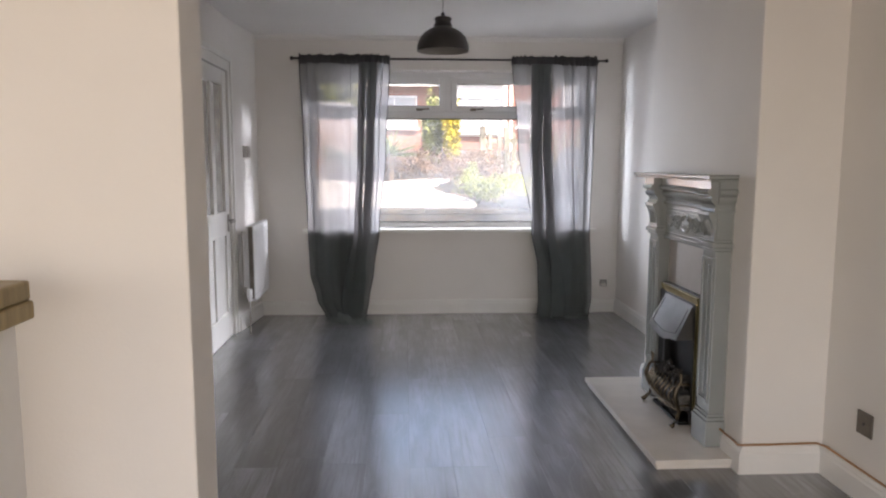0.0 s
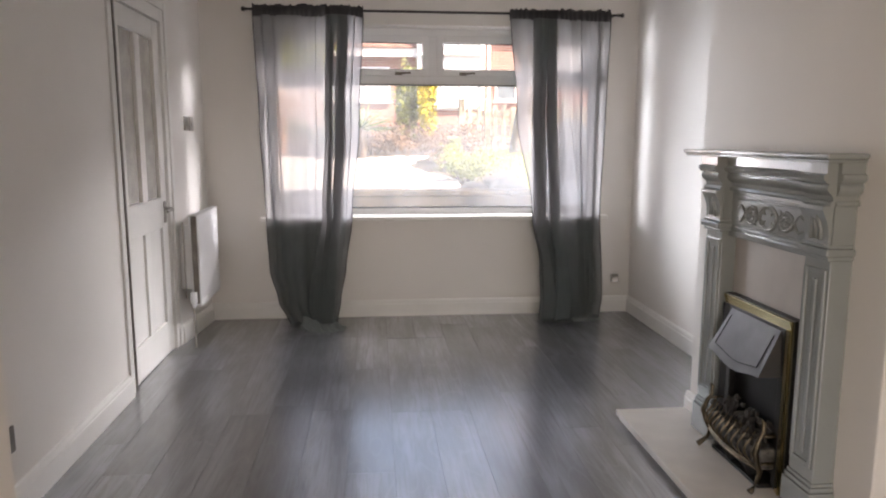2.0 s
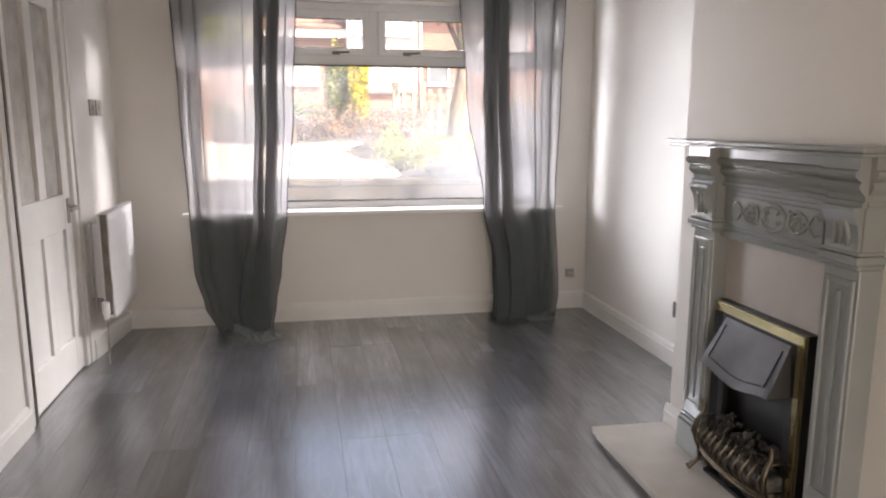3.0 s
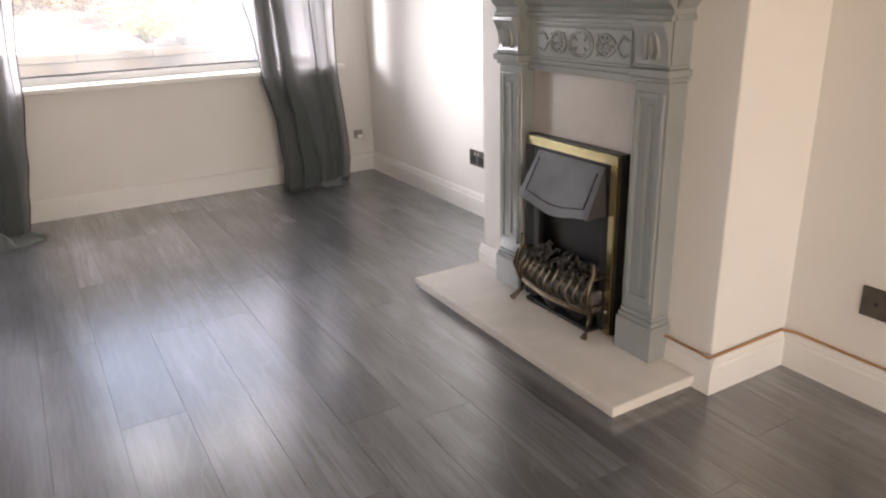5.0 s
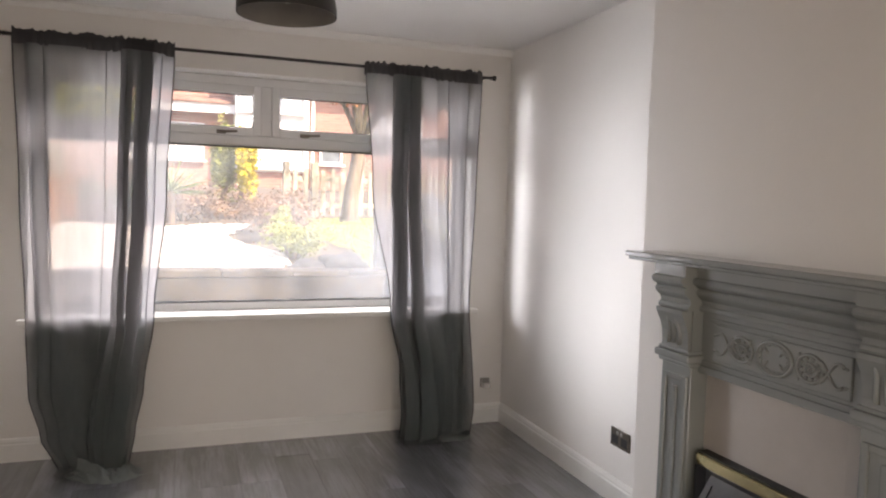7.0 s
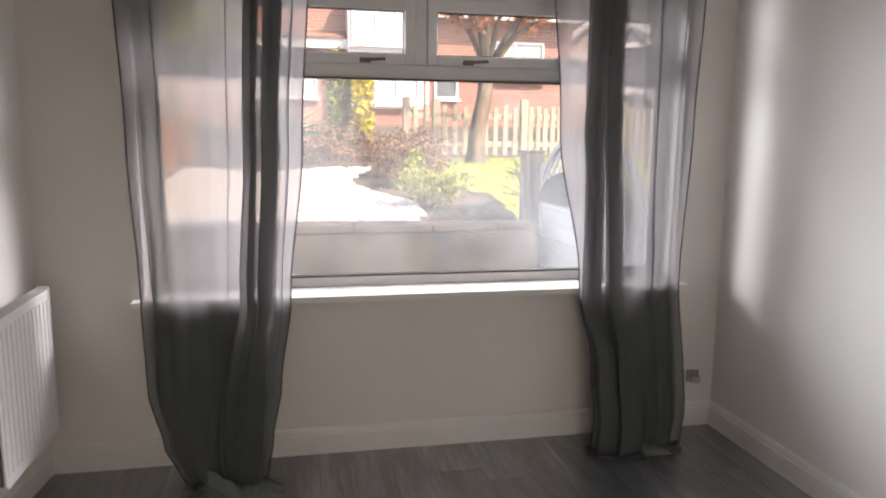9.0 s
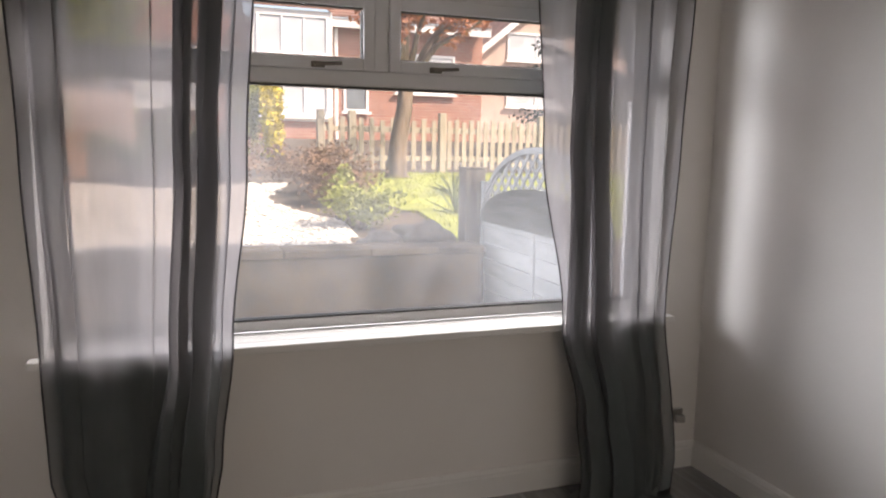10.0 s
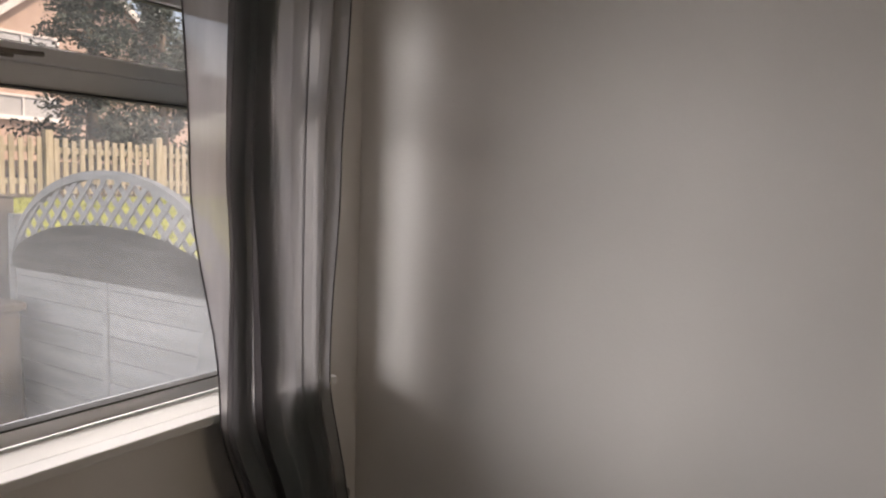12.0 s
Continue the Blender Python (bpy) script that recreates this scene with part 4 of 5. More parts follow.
def pool(t, x0, x1, y0, y1, high, seed, skew):
    """A heap of hem cloth folded over itself on the floor, from the wall side y0 out to y1."""
    bm = bmesh.new()
    nu, nv = 46, 30
    grid = []
    for j in range(nv + 1):
        v = j / nv
        row = []
        for i in range(nu + 1):
            u = i / nu
            ragged = 0.10 * noise.noise(Vector((u * 3.1, 0.4, seed))) + 0.05 * noise.noise(Vector((u * 9, 0.8, seed)))
            x = x0 + (x1 - x0) * u + skew * v + 0.03 * noise.noise(Vector((v * 4, u * 2, seed + 3)))
            y = y0 + (y1 - y0) * (v * (0.85 + ragged + 0.25 * math.sin(u * math.pi)))
            dome = max(0.0, 1 - v) ** 0.8 * math.sin(math.pi * min(1.0, max(0.0, 0.04 + 0.92 * u))) ** 0.5
            ridge = abs(noise.noise(Vector((u * 5.5 - v * 2.6, v * 1.4, seed + 7)))) + 0.35 * abs(noise.noise(Vector((u * 13 - v * 5, v * 3, seed + 11))))
            edge = min(1.0, 8 * min(u, 1 - u, 1.02 - v) + 0.1)
            row.append(bm.verts.new((x, y, 0.004 + edge * (0.35 * high * dome + 1.5 * high * ridge * (0.25 + 0.75 * dome)))))
        grid.append(row)
    for a, b in zip(grid, grid[1:]):
        for i in range(nu):
            bm.faces.new((a[i], a[i + 1], b[i + 1], b[i]))
    part("pooled_hem", bm, HEM_LIT, t, "crumpled hem lying on the floor", smooth=True)


def shade_backing(t, edges, u0, u1, high, seed):
    """Layer added behind the drape to darken it where backlight ends, its rim uneven under the sill."""
    bm = bmesh.new()
    nu, nz = 40, 24
    grid = []
    for j in range(nz + 1):
        row = []
        for i in range(nu + 1):
            u = u0 + (u1 - u0) * i / nu
            rim = high + 0.030 * noise.noise(Vector((u * 7, 0.3, seed))) - 0.10 * max(0.0, abs(2 * i / nu - 1) - 0.86)
            z = rim + (0.02 - rim) * j / nz
            x0, x1, out = lerp_rows(edges, z)
            y = ROD_Y + 0.020 - out + 0.022 * noise.noise(Vector((u * 6, z * 0.8, seed + 2)))
            row.append(bm.verts.new((x0 + (x1 - x0) * u, min(y, 6.198), z)))
        grid.append(row)
    for a, b in zip(grid, grid[1:]):
        for i in range(nu):
            bm.faces.new((a[i], a[i + 1], b[i + 1], b[i]))
    part("turned_up_cloth", bm, BACKING, t, "added layer that darkens the drape below the sill", smooth=True)


LEFT_EDGES = [(2.2, -0.852, -0.115, 0.0), (1.4, -0.835, -0.155, -0.04), (0.76, -0.815, -0.215, -0.068), (0.40, -0.795, -0.262, 0.0), (0.18, -0.735, -0.300, 0.05), (0.0, -0.645, -0.330, 0.08)]
RIGHT_EDGES = [(2.2, 0.890, 1.605, 0.0), (1.5, 0.955, 1.600, -0.04), (0.76, 1.085, 1.592, -0.065), (0.40, 1.135, 1.592, 0.0), (0.15, 1.132, 1.588, 0.05), (0.0, 1.120, 1.560, 0.06)]
left_curtain = curtain("sheer grey voile curtain bunched and pooling on the floor",
        [(0, 0), (0.105, 0.012), (0.07, 0.0), (0.09, -0.012), (0.20, 0.0), (0.18, -0.008), (0.57, 0.0), (0.563, -0.006),
         (0.742, 0.73, 0.75, 0.80, -0.01), (0.660, 0.655, 0.65, 0.46, -0.025), (0.740, 0.73, 0.75, 0.80, -0.04), (0.664, 0.66, 0.655, 0.52, -0.05), (0.742, 0.735, 0.755, 0.78, -0.06),
         (0.70, 0.70, 0.70, 0.66, -0.07), (0.868, 0.86, 0.885, 0.92, -0.04), (0.764, 0.76, 0.775, 0.66, -0.05), (0.866, 0.858, 0.885, 0.92, -0.06), (0.768, 0.765, 0.78, 0.70, -0.07), (0.87, 0.862, 0.885, 0.92, -0.05), (0.925, 0.92, 0.94, 0.95, -0.03), (0.905, 0.90, 0.925, 0.94, -0.025), (1.0, -0.01)],
        LEFT_EDGES, 1.7, (0.06, 0.10))
pool(left_curtain, -0.67, -0.345, 6.13, 5.85, 0.065, 2.4, 0.10)
A0, A1 = (0.22, 0.155, 0.0, 0.03), (0.285, 0.235, 0.115, 0.24)
C0, C1 = (0.355, 0.315, 0.235, 0.20), (0.445, 0.44, 0.385, 0.46)
right_curtain = curtain("sheer grey voile curtain with dark folds, hem crumpled on the floor",
        [(0, -0.01), (*A1, -0.02), (*A0, -0.03), (*A1, -0.04), (*A0, -0.05), (*A1, -0.06),
         (0.365, 0.31, 0.20, 0.28, -0.02), (0.27, 0.225, 0.12, 0.20, -0.03), (0.36, 0.305, 0.19, 0.27, -0.035), (0.275, 0.23, 0.125, 0.20, -0.045), (*C1, -0.02), (*C0, -0.03), (*C1, -0.04), (*C0, -0.05), (*C1, -0.06),
         (0.60, 0.62, 0.66, 0.6, 0.0), (0.715, 0.735, 0.74, 0.74, 0.01), (0.695, 0.712, 0.716, 0.71, 0.002), (0.80, 0.81, 0.81, 0.80, -0.004), (0.90, 0.006), (0.885, 0.0), (1.0, 0.0)],
        RIGHT_EDGES, 4.2, (0.0, 0.05))
shade_backing(left_curtain, LEFT_EDGES, 0.02, 0.90, 0.715, 3.0)
shade_backing(right_curtain, RIGHT_EDGES, 0.10, 0.97, 0.715, 8.0)
pool(right_curtain, 1.13, 1.56, 6.15, 5.97, 0.055, 6.1, 0.01)


# ---- pendant lamp ----
def pendant():
    x, y, zb = 0.226, 4.36, 1.955
    t = thing("pendant_lamp", (x, y, zb), "black enamel dome pendant lamp hanging from the ceiling", "lamp")
    outer = [(0.150, 0.0), (0.150, 0.022), (0.146, 0.045), (0.132, 0.078), (0.108, 0.104), (0.078, 0.124), (0.060, 0.132), (0.052, 0.138)]
    bm = lathe(bmesh.new(), outer, (x, y, zb), 48)
    part("shade", bm, LAMPSHADE, t, smooth=True)
    bm = lathe(bmesh.new(), [(r - 0.004, z) for r, z in outer] + [(0.001, 0.134)], (x, y, zb), 48)
    part("lining", bm, LAMPIN, t, "grey matt lining", smooth=True)
    bm = lathe(bmesh.new(), [(0.052, 0.138), (0.053, 0.150), (0.046, 0.158), (0.046, 0.172), (0.050, 0.176), (0.050, 0.186), (0.040, 0.192), (0.012, 0.197), (0.010, 0.215), (0.004, 0.22)], (x, y, zb), 32)
    part("cap", bm, LAMPSHADE, t, smooth=True)
    bm = tube(bmesh.new(), [(x, y, zb + 0.215), (x, y, CEILING - 0.03)], 0.003, 8)
    part("flex", bm, CHROME, t, "pale grey flex")
    bm = lathe(bmesh.new(), [(0.001, -0.034), (0.03, -0.034), (0.045, -0.02), (0.048, -0.001)], (x, y, CEILING), 32)
    part("ceiling_rose", bm, CEIL, t, "white ceiling rose", smooth=True)
    bm = lathe(bmesh.new(), [(0.001, 0.035), (0.018, 0.04), (0.028, 0.06), (0.026, 0.08), (0.014, 0.105), (0.013, 0.135)], (x, y, zb), 20)
    part("bulb", bm, BULB, t, "unlit pearl bulb", smooth=True)


pendant()

# ---- newel post of the stairs ----
t = thing("newel_post", (-0.79, 1.40, 0), "white newel post with a stepped oak cap", "newel post")
part("post", boxes((-0.93, -0.757, 1.36, 1.50, 0.0, 1.006), bevel=0.004), GLOSS, t)
part("cap", boxes((-0.98, -0.731, 1.335, 1.525, 1.006, 1.044), (-0.975, -0.734, 1.34, 1.52, 1.0445, 1.084), bevel=0.006), HANDRAIL, t, "oak cap")


# ---- outside: materials ----
RENDER = material("old_render", (0.215, 0.152, 0.098), 0.85, scale=2.6, amount=0.3, fine=40, bump=0.4, colour2=(0.055, 0.046, 0.035))
CONCRETE = material("path_concrete", (0.33, 0.31, 0.29), 0.85, scale=2, amount=0.12, fine=50, bump=0.3)
SOIL = material("soil", (0.095, 0.074, 0.055), 0.95, scale=3, amount=0.3, fine=30, bump=0.6)
PEBBLE = material("white_gravel", (0.62, 0.59, 0.54), 0.8, scale=30, amount=0.2, fine=60, bump=0.2)
GRASS = material("grass", (0.29, 0.33, 0.045), 0.7, scale=5, amount=0.25, fine=60, bump=0.2)
LEAF = material("shrub_leaf", (0.13, 0.17, 0.05), 0.6, scale=6, amount=0.3)
LEAF_LIME = material("lime_leaf", (0.26, 0.29, 0.06), 0.6, scale=6, amount=0.25)
# yellow leaf colour paints the sunlit edge of the street-side conifer
LEAF_SUNLIT = material("sunlit_conifer_leaf", (0.60, 0.50, 0.02), 0.6, scale=6, amount=0.2)
LEAF_RED = material("copper_leaf", (0.50, 0.17, 0.07), 0.6, scale=6, amount=0.3)
LEAF_DARK = material("cedar_leaf", (0.05, 0.075, 0.06), 0.7, scale=6, amount=0.3)
LEAF_BROWN = material("heather_leaf", (0.22, 0.13, 0.08), 0.8, scale=6, amount=0.3)
BARK = material("bark", (0.20, 0.15, 0.115), 0.9, scale=9, amount=0.35, fine=40, bump=0.6, stretch=(1, 1, 0.25))
FENCEWOOD = material("fence_wood", (0.43, 0.38, 0.31), 0.8, scale=5, amount=0.15, fine=40, bump=0.2, stretch=(4, 4, 0.4), per_piece=0.2)
BROWNWOOD = material("brown_fence_wood", (0.42, 0.23, 0.11), 0.8, scale=5, amount=0.15, fine=40, bump=0.2, stretch=(4, 4, 0.4), per_piece=0.25)
GREYWOOD = material("weathered_grey_wood", (0.26, 0.275, 0.285), 0.8, scale=5, amount=0.12, fine=40, bump=0.2, stretch=(4, 0.4, 4), per_piece=0.18)
SLEEPER = material("sleeper_wood", (0.13, 0.115, 0.10), 0.85, scale=6, amount=0.25, fine=40, bump=0.4, stretch=(5, 5, 0.4))
ROOFTILE = material("roof_tile", (0.24, 0.13, 0.10), 0.8, scale=3, amount=0.2, fine=20, bump=0.3, per_piece=0.3)
WHITEWALL = material("white_cladding", (0.78, 0.77, 0.76), 0.5, scale=2, amount=0.05, bump=0.03)
PINKWALL = material("buff_render", (0.56, 0.42, 0.36), 0.85, scale=2, amount=0.08, fine=30, bump=0.2)
DARKGLASS = material("house_glass", (0.16, 0.19, 0.22), 0.08, scale=1.5, amount=0.3, bump=0.0)
NETGLASS = material("curtained_glass", (0.55, 0.58, 0.62), 0.15, scale=1.5, amount=0.1, bump=0.0)


def brick_material():
    m = bpy.data.materials.new("brick_wall")
    m.use_nodes = True
    n, l = m.node_tree.nodes, m.node_tree.links
    b = n["Principled BSDF"]
    tc = n.new("ShaderNodeTexCoord")
    mp = n.new("ShaderNodeMapping")
    mp.inputs["Rotation"].default_value = (radians(90), 0, 0)
    br = n.new("ShaderNodeTexBrick")
    br.inputs["Color1"].default_value = (0.42, 0.18, 0.13, 1)
    br.inputs["Color2"].default_value = (0.33, 0.135, 0.10, 1)
    br.inputs["Mortar"].default_value = (0.42, 0.36, 0.30, 1)
    br.inputs["Scale"].default_value = 1.0
    br.inputs["Mortar Size"].default_value = 0.008
    br.inputs["Brick Width"].default_value = 0.225
    br.inputs["Row Height"].default_value = 0.075
    l.new(tc.outputs["Object"], mp.inputs[0])
    l.new(mp.outputs[0], br.inputs["Vector"])
    l.new(br.outputs["Color"], b.inputs["Base Color"])
    b.inputs["Roughness"].default_value = 0.9
    bp = n.new("ShaderNodeBump")
    bp.inputs["Strength"].default_value = 0.4
    bp.inputs["Distance"].default_value = 0.01
    bp.invert = True
    l.new(br.outputs["Fac"], bp.inputs["Height"])
    l.new(bp.outputs[0], b.inputs["Normal"])
    return m


BRICK = brick_material()


# ---- ground ----
def ground_z(x, y):
    if y < 8.62:
        return -0.12
    if y < 8.70:
        return -0.12 + (y - 8.62) / 0.08 * 0.80
    if y < 12.6:
        return 0.68 + (y - 8.70) / 3.9 * 0.33
    if y < 15.5:
        return 1.01 + (y - 12.6) / 2.9 * 0.05
    if y < 21.0:
        return 1.06 + (y - 15.5) / 5.5 * 0.60
    return 1.66


def sheet(name, xs, ys, lift, mat, label, category, rough=0.0, inside=None):
    bm = bmesh.new()
    vs = {}
    for i, x in enumerate(xs):
        for j, y in enumerate(ys):
            vs[i, j] = bm.verts.new((x, y, ground_z(x, y) + lift + rough * noise.noise(Vector((x * 1.3, y * 1.3, 3)))))
    for i in range(len(xs) - 1):
        for j in range(len(ys) - 1):
            if inside is None or inside((xs[i] + xs[i + 1]) / 2, (ys[j] + ys[j + 1]) / 2):
                bm.faces.new((vs[i, j], vs[i + 1, j], vs[i + 1, j + 1], vs[i, j + 1]))
    for v in [v for v in bm.verts if not v.link_faces]:
        bm.verts.remove(v)
    return tagged(part(name, bm, mat, smooth=True), label, category, kind="structure")


sheet("ground", [-400, -100, -40, -20, -10, -6, -4, -3, 3, 4, 6, 10, 20, 40, 100, 400], [6.582, 7, 8, 8.62, 8.7, 9.5, 10.5, 11.5, 12.6, 14, 15.5, 17, 19, 21, 24, 30, 60, 150, 500], 0.0, SOIL, "bare brown garden soil rising to the street", "ground")
sheet("pavement", [-4, 0, 4], [6.584, 7, 8, 8.42], 0.006, CONCRETE, "grey concrete path below the window", "pavement")


def in_gravel(x, y):
    return x < 0.78 - 0.05 * (y - 8.7) + 0.22 * math.sin(y * 2.1) and y < 12.3 + 0.25 * math.sin(x * 2.7)


def in_lawn(x, y):
    return x > 1.62 + 0.12 * math.sin(y * 2) + max(0, 10.2 - y) * 0.1 and 8.9 < y < 14.9


fx = [-1.55 + 0.1 * i for i in range(27)]
fy = [8.72 + 0.1 * i for i in range(38)]
sheet("gravel_bed", fx, fy, 0.012, PEBBLE, "bed of white gravel in the sun", "gravel", 0.02, in_gravel)
sheet("lawn", [1.5 + 0.15 * i for i in range(48)], [8.8 + 0.15 * i for i in range(42)], 0.012, GRASS, "sunlit mown lawn", "lawn", 0.02, in_lawn)


def scatter(name, verts, faces, mat, label, category, parent=None, smooth=False):
    me = bpy.data.meshes.new(name)
    me.from_pydata(verts, [], faces)
    me.materials.append(mat)
    ob = new(name, me)
    if parent:
        ob.parent = parent
        ob.matrix_parent_inverse = world_of(parent).inverted()
        return ob
    return tagged(ob, label, category, kind="stuff")


r = random.Random(11)
V, F = [], []
while len(V) < 6 * 5200:
    x, y = r.uniform(-1.55, 1.05), r.uniform(8.74, 12.5)
    if not in_gravel(x, y):
        continue
    s = r.uniform(0.014, 0.034)
    z = ground_z(x, y) + 0.012 + 0.02 * noise.noise(Vector((x * 1.3, y * 1.3, 3))) + s * 0.3
    b = len(V)
    a = r.uniform(0, 3)
    ca, sa = math.cos(a) * s * r.uniform(0.8, 1.4), math.sin(a) * s
    V += [(x + ca, y + sa, z), (x - sa, y + ca, z), (x - ca, y - sa, z), (x + sa, y - ca, z), (x, y, z + s * 0.6), (x, y, z - s * 0.6)]
    F += [(b + i, b + (i + 1) % 4, b + 4) for i in range(4)] + [(b + (i + 1) % 4, b + i, b + 5) for i in range(4)]
scatter("pebbles", V, F, PEBBLE, "loose white garden pebbles", "gravel")

V, F = [], []
while len(F) < 9000:
    x, y = r.uniform(1.5, 7), r.uniform(8.9, 14.9)
    if not in_lawn(x, y):
        continue
    z = ground_z(x, y) + 0.005
    h, a = r.uniform(0.03, 0.075), r.uniform(0, 6.28)
    dx, dy = math.cos(a) * 0.006, math.sin(a) * 0.006
    b = len(V)
    V += [(x - dx, y - dy, z), (x + dx, y + dy, z), (x + r.uniform(-0.03, 0.03), y + r.uniform(-0.03, 0.03), z + h)]
    F.append((b, b + 1, b + 2))
scatter("grass_blades", V, F, GRASS, "short blades of lawn grass", "grass")


# ---- garden walls and fences ----
w = tagged(new("retaining_wall"), "low grey-brown rendered retaining wall with stains", "wall", kind="structure")
w.matrix_basis = Matrix.Translation((-1, 8.5, -0.12))
part("wall_body", boxes((-4.0, 1.66, 8.42, 8.66, -0.13, 0.72), bevel=0.015), RENDER, w)
x = -4.0
rr = random.Random(2)
while x < 1.6:
    wd = rr.uniform(0.42, 0.6)
    part("coping_stone", boxes((x, min(x + wd - 0.002, 1.68), 8.39, 8.70, 0.722, 0.772 + rr.uniform(-0.004, 0.008)), bevel=0.012), RENDER, w)
    x += wd

t = thing("gate_post", (1.76, 8.91, -0.12), "thick dark weathered timber post by the fence", "post")
part("post", boxes((1.68, 1.85, 8.83, 8.99, -0.12, 1.31), bevel=0.012), SLEEPER, t)
part("post_cap", boxes((1.672, 1.858, 8.822, 8.998, 1.3105, 1.325), bevel=0.005), SLEEPER, t)
t = thing("slim_post", (1.83, 8.78, -0.12), "slim weathered grey fence post", "post")
part("post", boxes((1.80, 1.87, 8.745, 8.815, -0.12, 1.22), bevel=0.006), GREYWOOD, t)


def trellis_panel(y0, y1, x, z0, spring, rise):
    t = thing("fence_panel", (x, (y0 + y1) / 2, z0), "weathered grey fence panel with an arched trellis top", "fence")
    n = 8
    h = (spring - 0.05 - z0) / n
    for i in range(n):
        a = z0 + i * h
        part("board", boxes((x - 0.010 - 0.004 * (i % 2), x + 0.008, y0 + 0.04, y1 - 0.04, a + 0.003, a + h - 0.003), bevel=0.002), GREYWOOD, t)
    for y in (y0, (y0 + y1) / 2 - 0.02, y1 - 0.04):
        part("stile", boxes((x - 0.026, x + 0.02, y, y + 0.04, z0 - 0.05, spring), bevel=0.004), GREYWOOD, t)

    def arch(y, k=1.0):
        u = (y - (y0 + y1) / 2) / ((y1 - y0) / 2)
        return spring + k * rise * math.sqrt(max(0.0, 1 - u * u))
    for name, k in (("arch_rail", 1.0),):
        bm = bmesh.new()
        prev = None
        m = 28
        for i in range(m + 1):
            y = y0 + (y1 - y0) * (0.5 - 0.5 * math.cos(math.pi * i / m))
            z = arch(y, k)
            ring = [bm.verts.new((x + dx, y, z + dz)) for dx, dz in ((-0.022, -0.02), (0.022, -0.02), (0.022, 0.022), (-0.022, 0.022))]
            if prev:
                for q in range(4):
                    bm.faces.new((prev[q], prev[(q + 1) % 4], ring[(q + 1) % 4], ring[q]))
            prev = ring
        part(name, bm, GREYWOOD, t)
    part("rail", boxes((x - 0.018, x + 0.018, y0, y1, spring - 0.05, spring - 0.005), bevel=0.004), GREYWOOD, t)
    bm = bmesh.new()
    m = 24
    ys = [y0 + 0.02 + (y1 - y0 - 0.04) * i / m for i in range(m + 1)]
    f0 = [bm.verts.new((x - 0.030, y, spring - 0.01)) for y in ys] + [bm.verts.new((x - 0.030, y, arch(y, 0.52))) for y in ys[::-1]]
    bm.faces.new(f0)
    bmesh.ops.solidify(bm, geom=bm.faces[:], thickness=0.014)
    part("arched_board", bm, GREYWOOD, t)
    # crossed laths cut to the arch
    step, wd = 0.085, 0.030
    for s in (-1, 1):
        c = y0 - 1.0
        while c < y1 + 1.0:
            pts = []
            for i in range(61):
                d = i / 60 * 0.9
                y, z = c + s * d, spring + d
                if y0 + 0.01 < y < y1 - 0.01 and z < arch(y) - 0.005:
                    pts.append((y, z))
            if len(pts) > 2:
                (ya, za), (yb, zb) = pts[0], pts[-1]
                off = 0.006 * s
                bm = bmesh.new()
                hw = wd / 2 * 0.7071
                quad = [(ya - s * hw, za + hw), (ya + s * hw, za - hw), (yb + s * hw, zb - hw), (yb - s * hw, zb + hw)]
                f0 = [bm.verts.new((x + off - 0.004, p, q)) for p, q in quad]
                f1 = [bm.verts.new((x + off + 0.004, p, q)) for p, q in quad]
                bm.faces.new(f0)
                bm.faces.new(f1[::-1])
                for i in range(4):
                    bm.faces.new((f0[i], f0[(i + 1) % 4], f1[(i + 1) % 4], f1[i]))
                part("lath", bm, GREYWOOD, t)
            c += step * 1.4142
    return t


trellis_panel(6.95, 8.74, 1.80, -0.08, 0.93, 0.53)

# picket fence by the street
t = thing("picket_fence", (4.5, 15.0, 1.06), "pale wooden picket fence along the street", "fence")
FY = 15.0
for x in (1.62, 2.12, 3.64, 5.46, 7.3, 9.1):
    part("post", boxes((x - 0.06, x + 0.06, FY - 0.06, FY + 0.06, 1.0, 2.05), bevel=0.012), FENCEWOOD, t)
for a, b in ((2.18, 3.58), (3.70, 5.40), (5.52, 7.24), (7.36, 9.04), (1.68, 2.06)):
    for z in (1.26, 1.72):
        part("rail", boxes((a - 0.002, b + 0.002, FY + 0.001, FY + 0.045, z, z + 0.085), bevel=0.006), FENCEWOOD, t)
    n = int((b - a) / (0.165 if a < 3 else 0.125))
    for i in range(n):
        x = a + (b - a) * (i + 0.5) / n
        part("picket", boxes((x - 0.040, x + 0.040, FY - 0.022, FY - 0.001, 1.12, 1.93 + 0.02 * math.sin(i * 2.3)), bevel=0.008), FENCEWOOD, t)

t = thing("side_fence", (-1.65, 11.4, 0.8), "low warm brown close-boarded garden fence", "fence")
for i in range(38):
    y = 8.74 + i * 0.14
    z = ground_z(0, y)
    part("board", boxes((-1.69, -1.67, y, y + 0.134, z - 0.03, z + 0.58 + 0.015 * math.sin(i * 1.7)), bevel=0.003), BROWNWOOD, t)
for i in range(4):
    y = 8.8 + i * 1.7
    part("post", boxes((-1.668, -1.59, y, y + 0.08, ground_z(0, y) - 0.05, ground_z(0, y) + 0.62), bevel=0.006), BROWNWOOD, t)


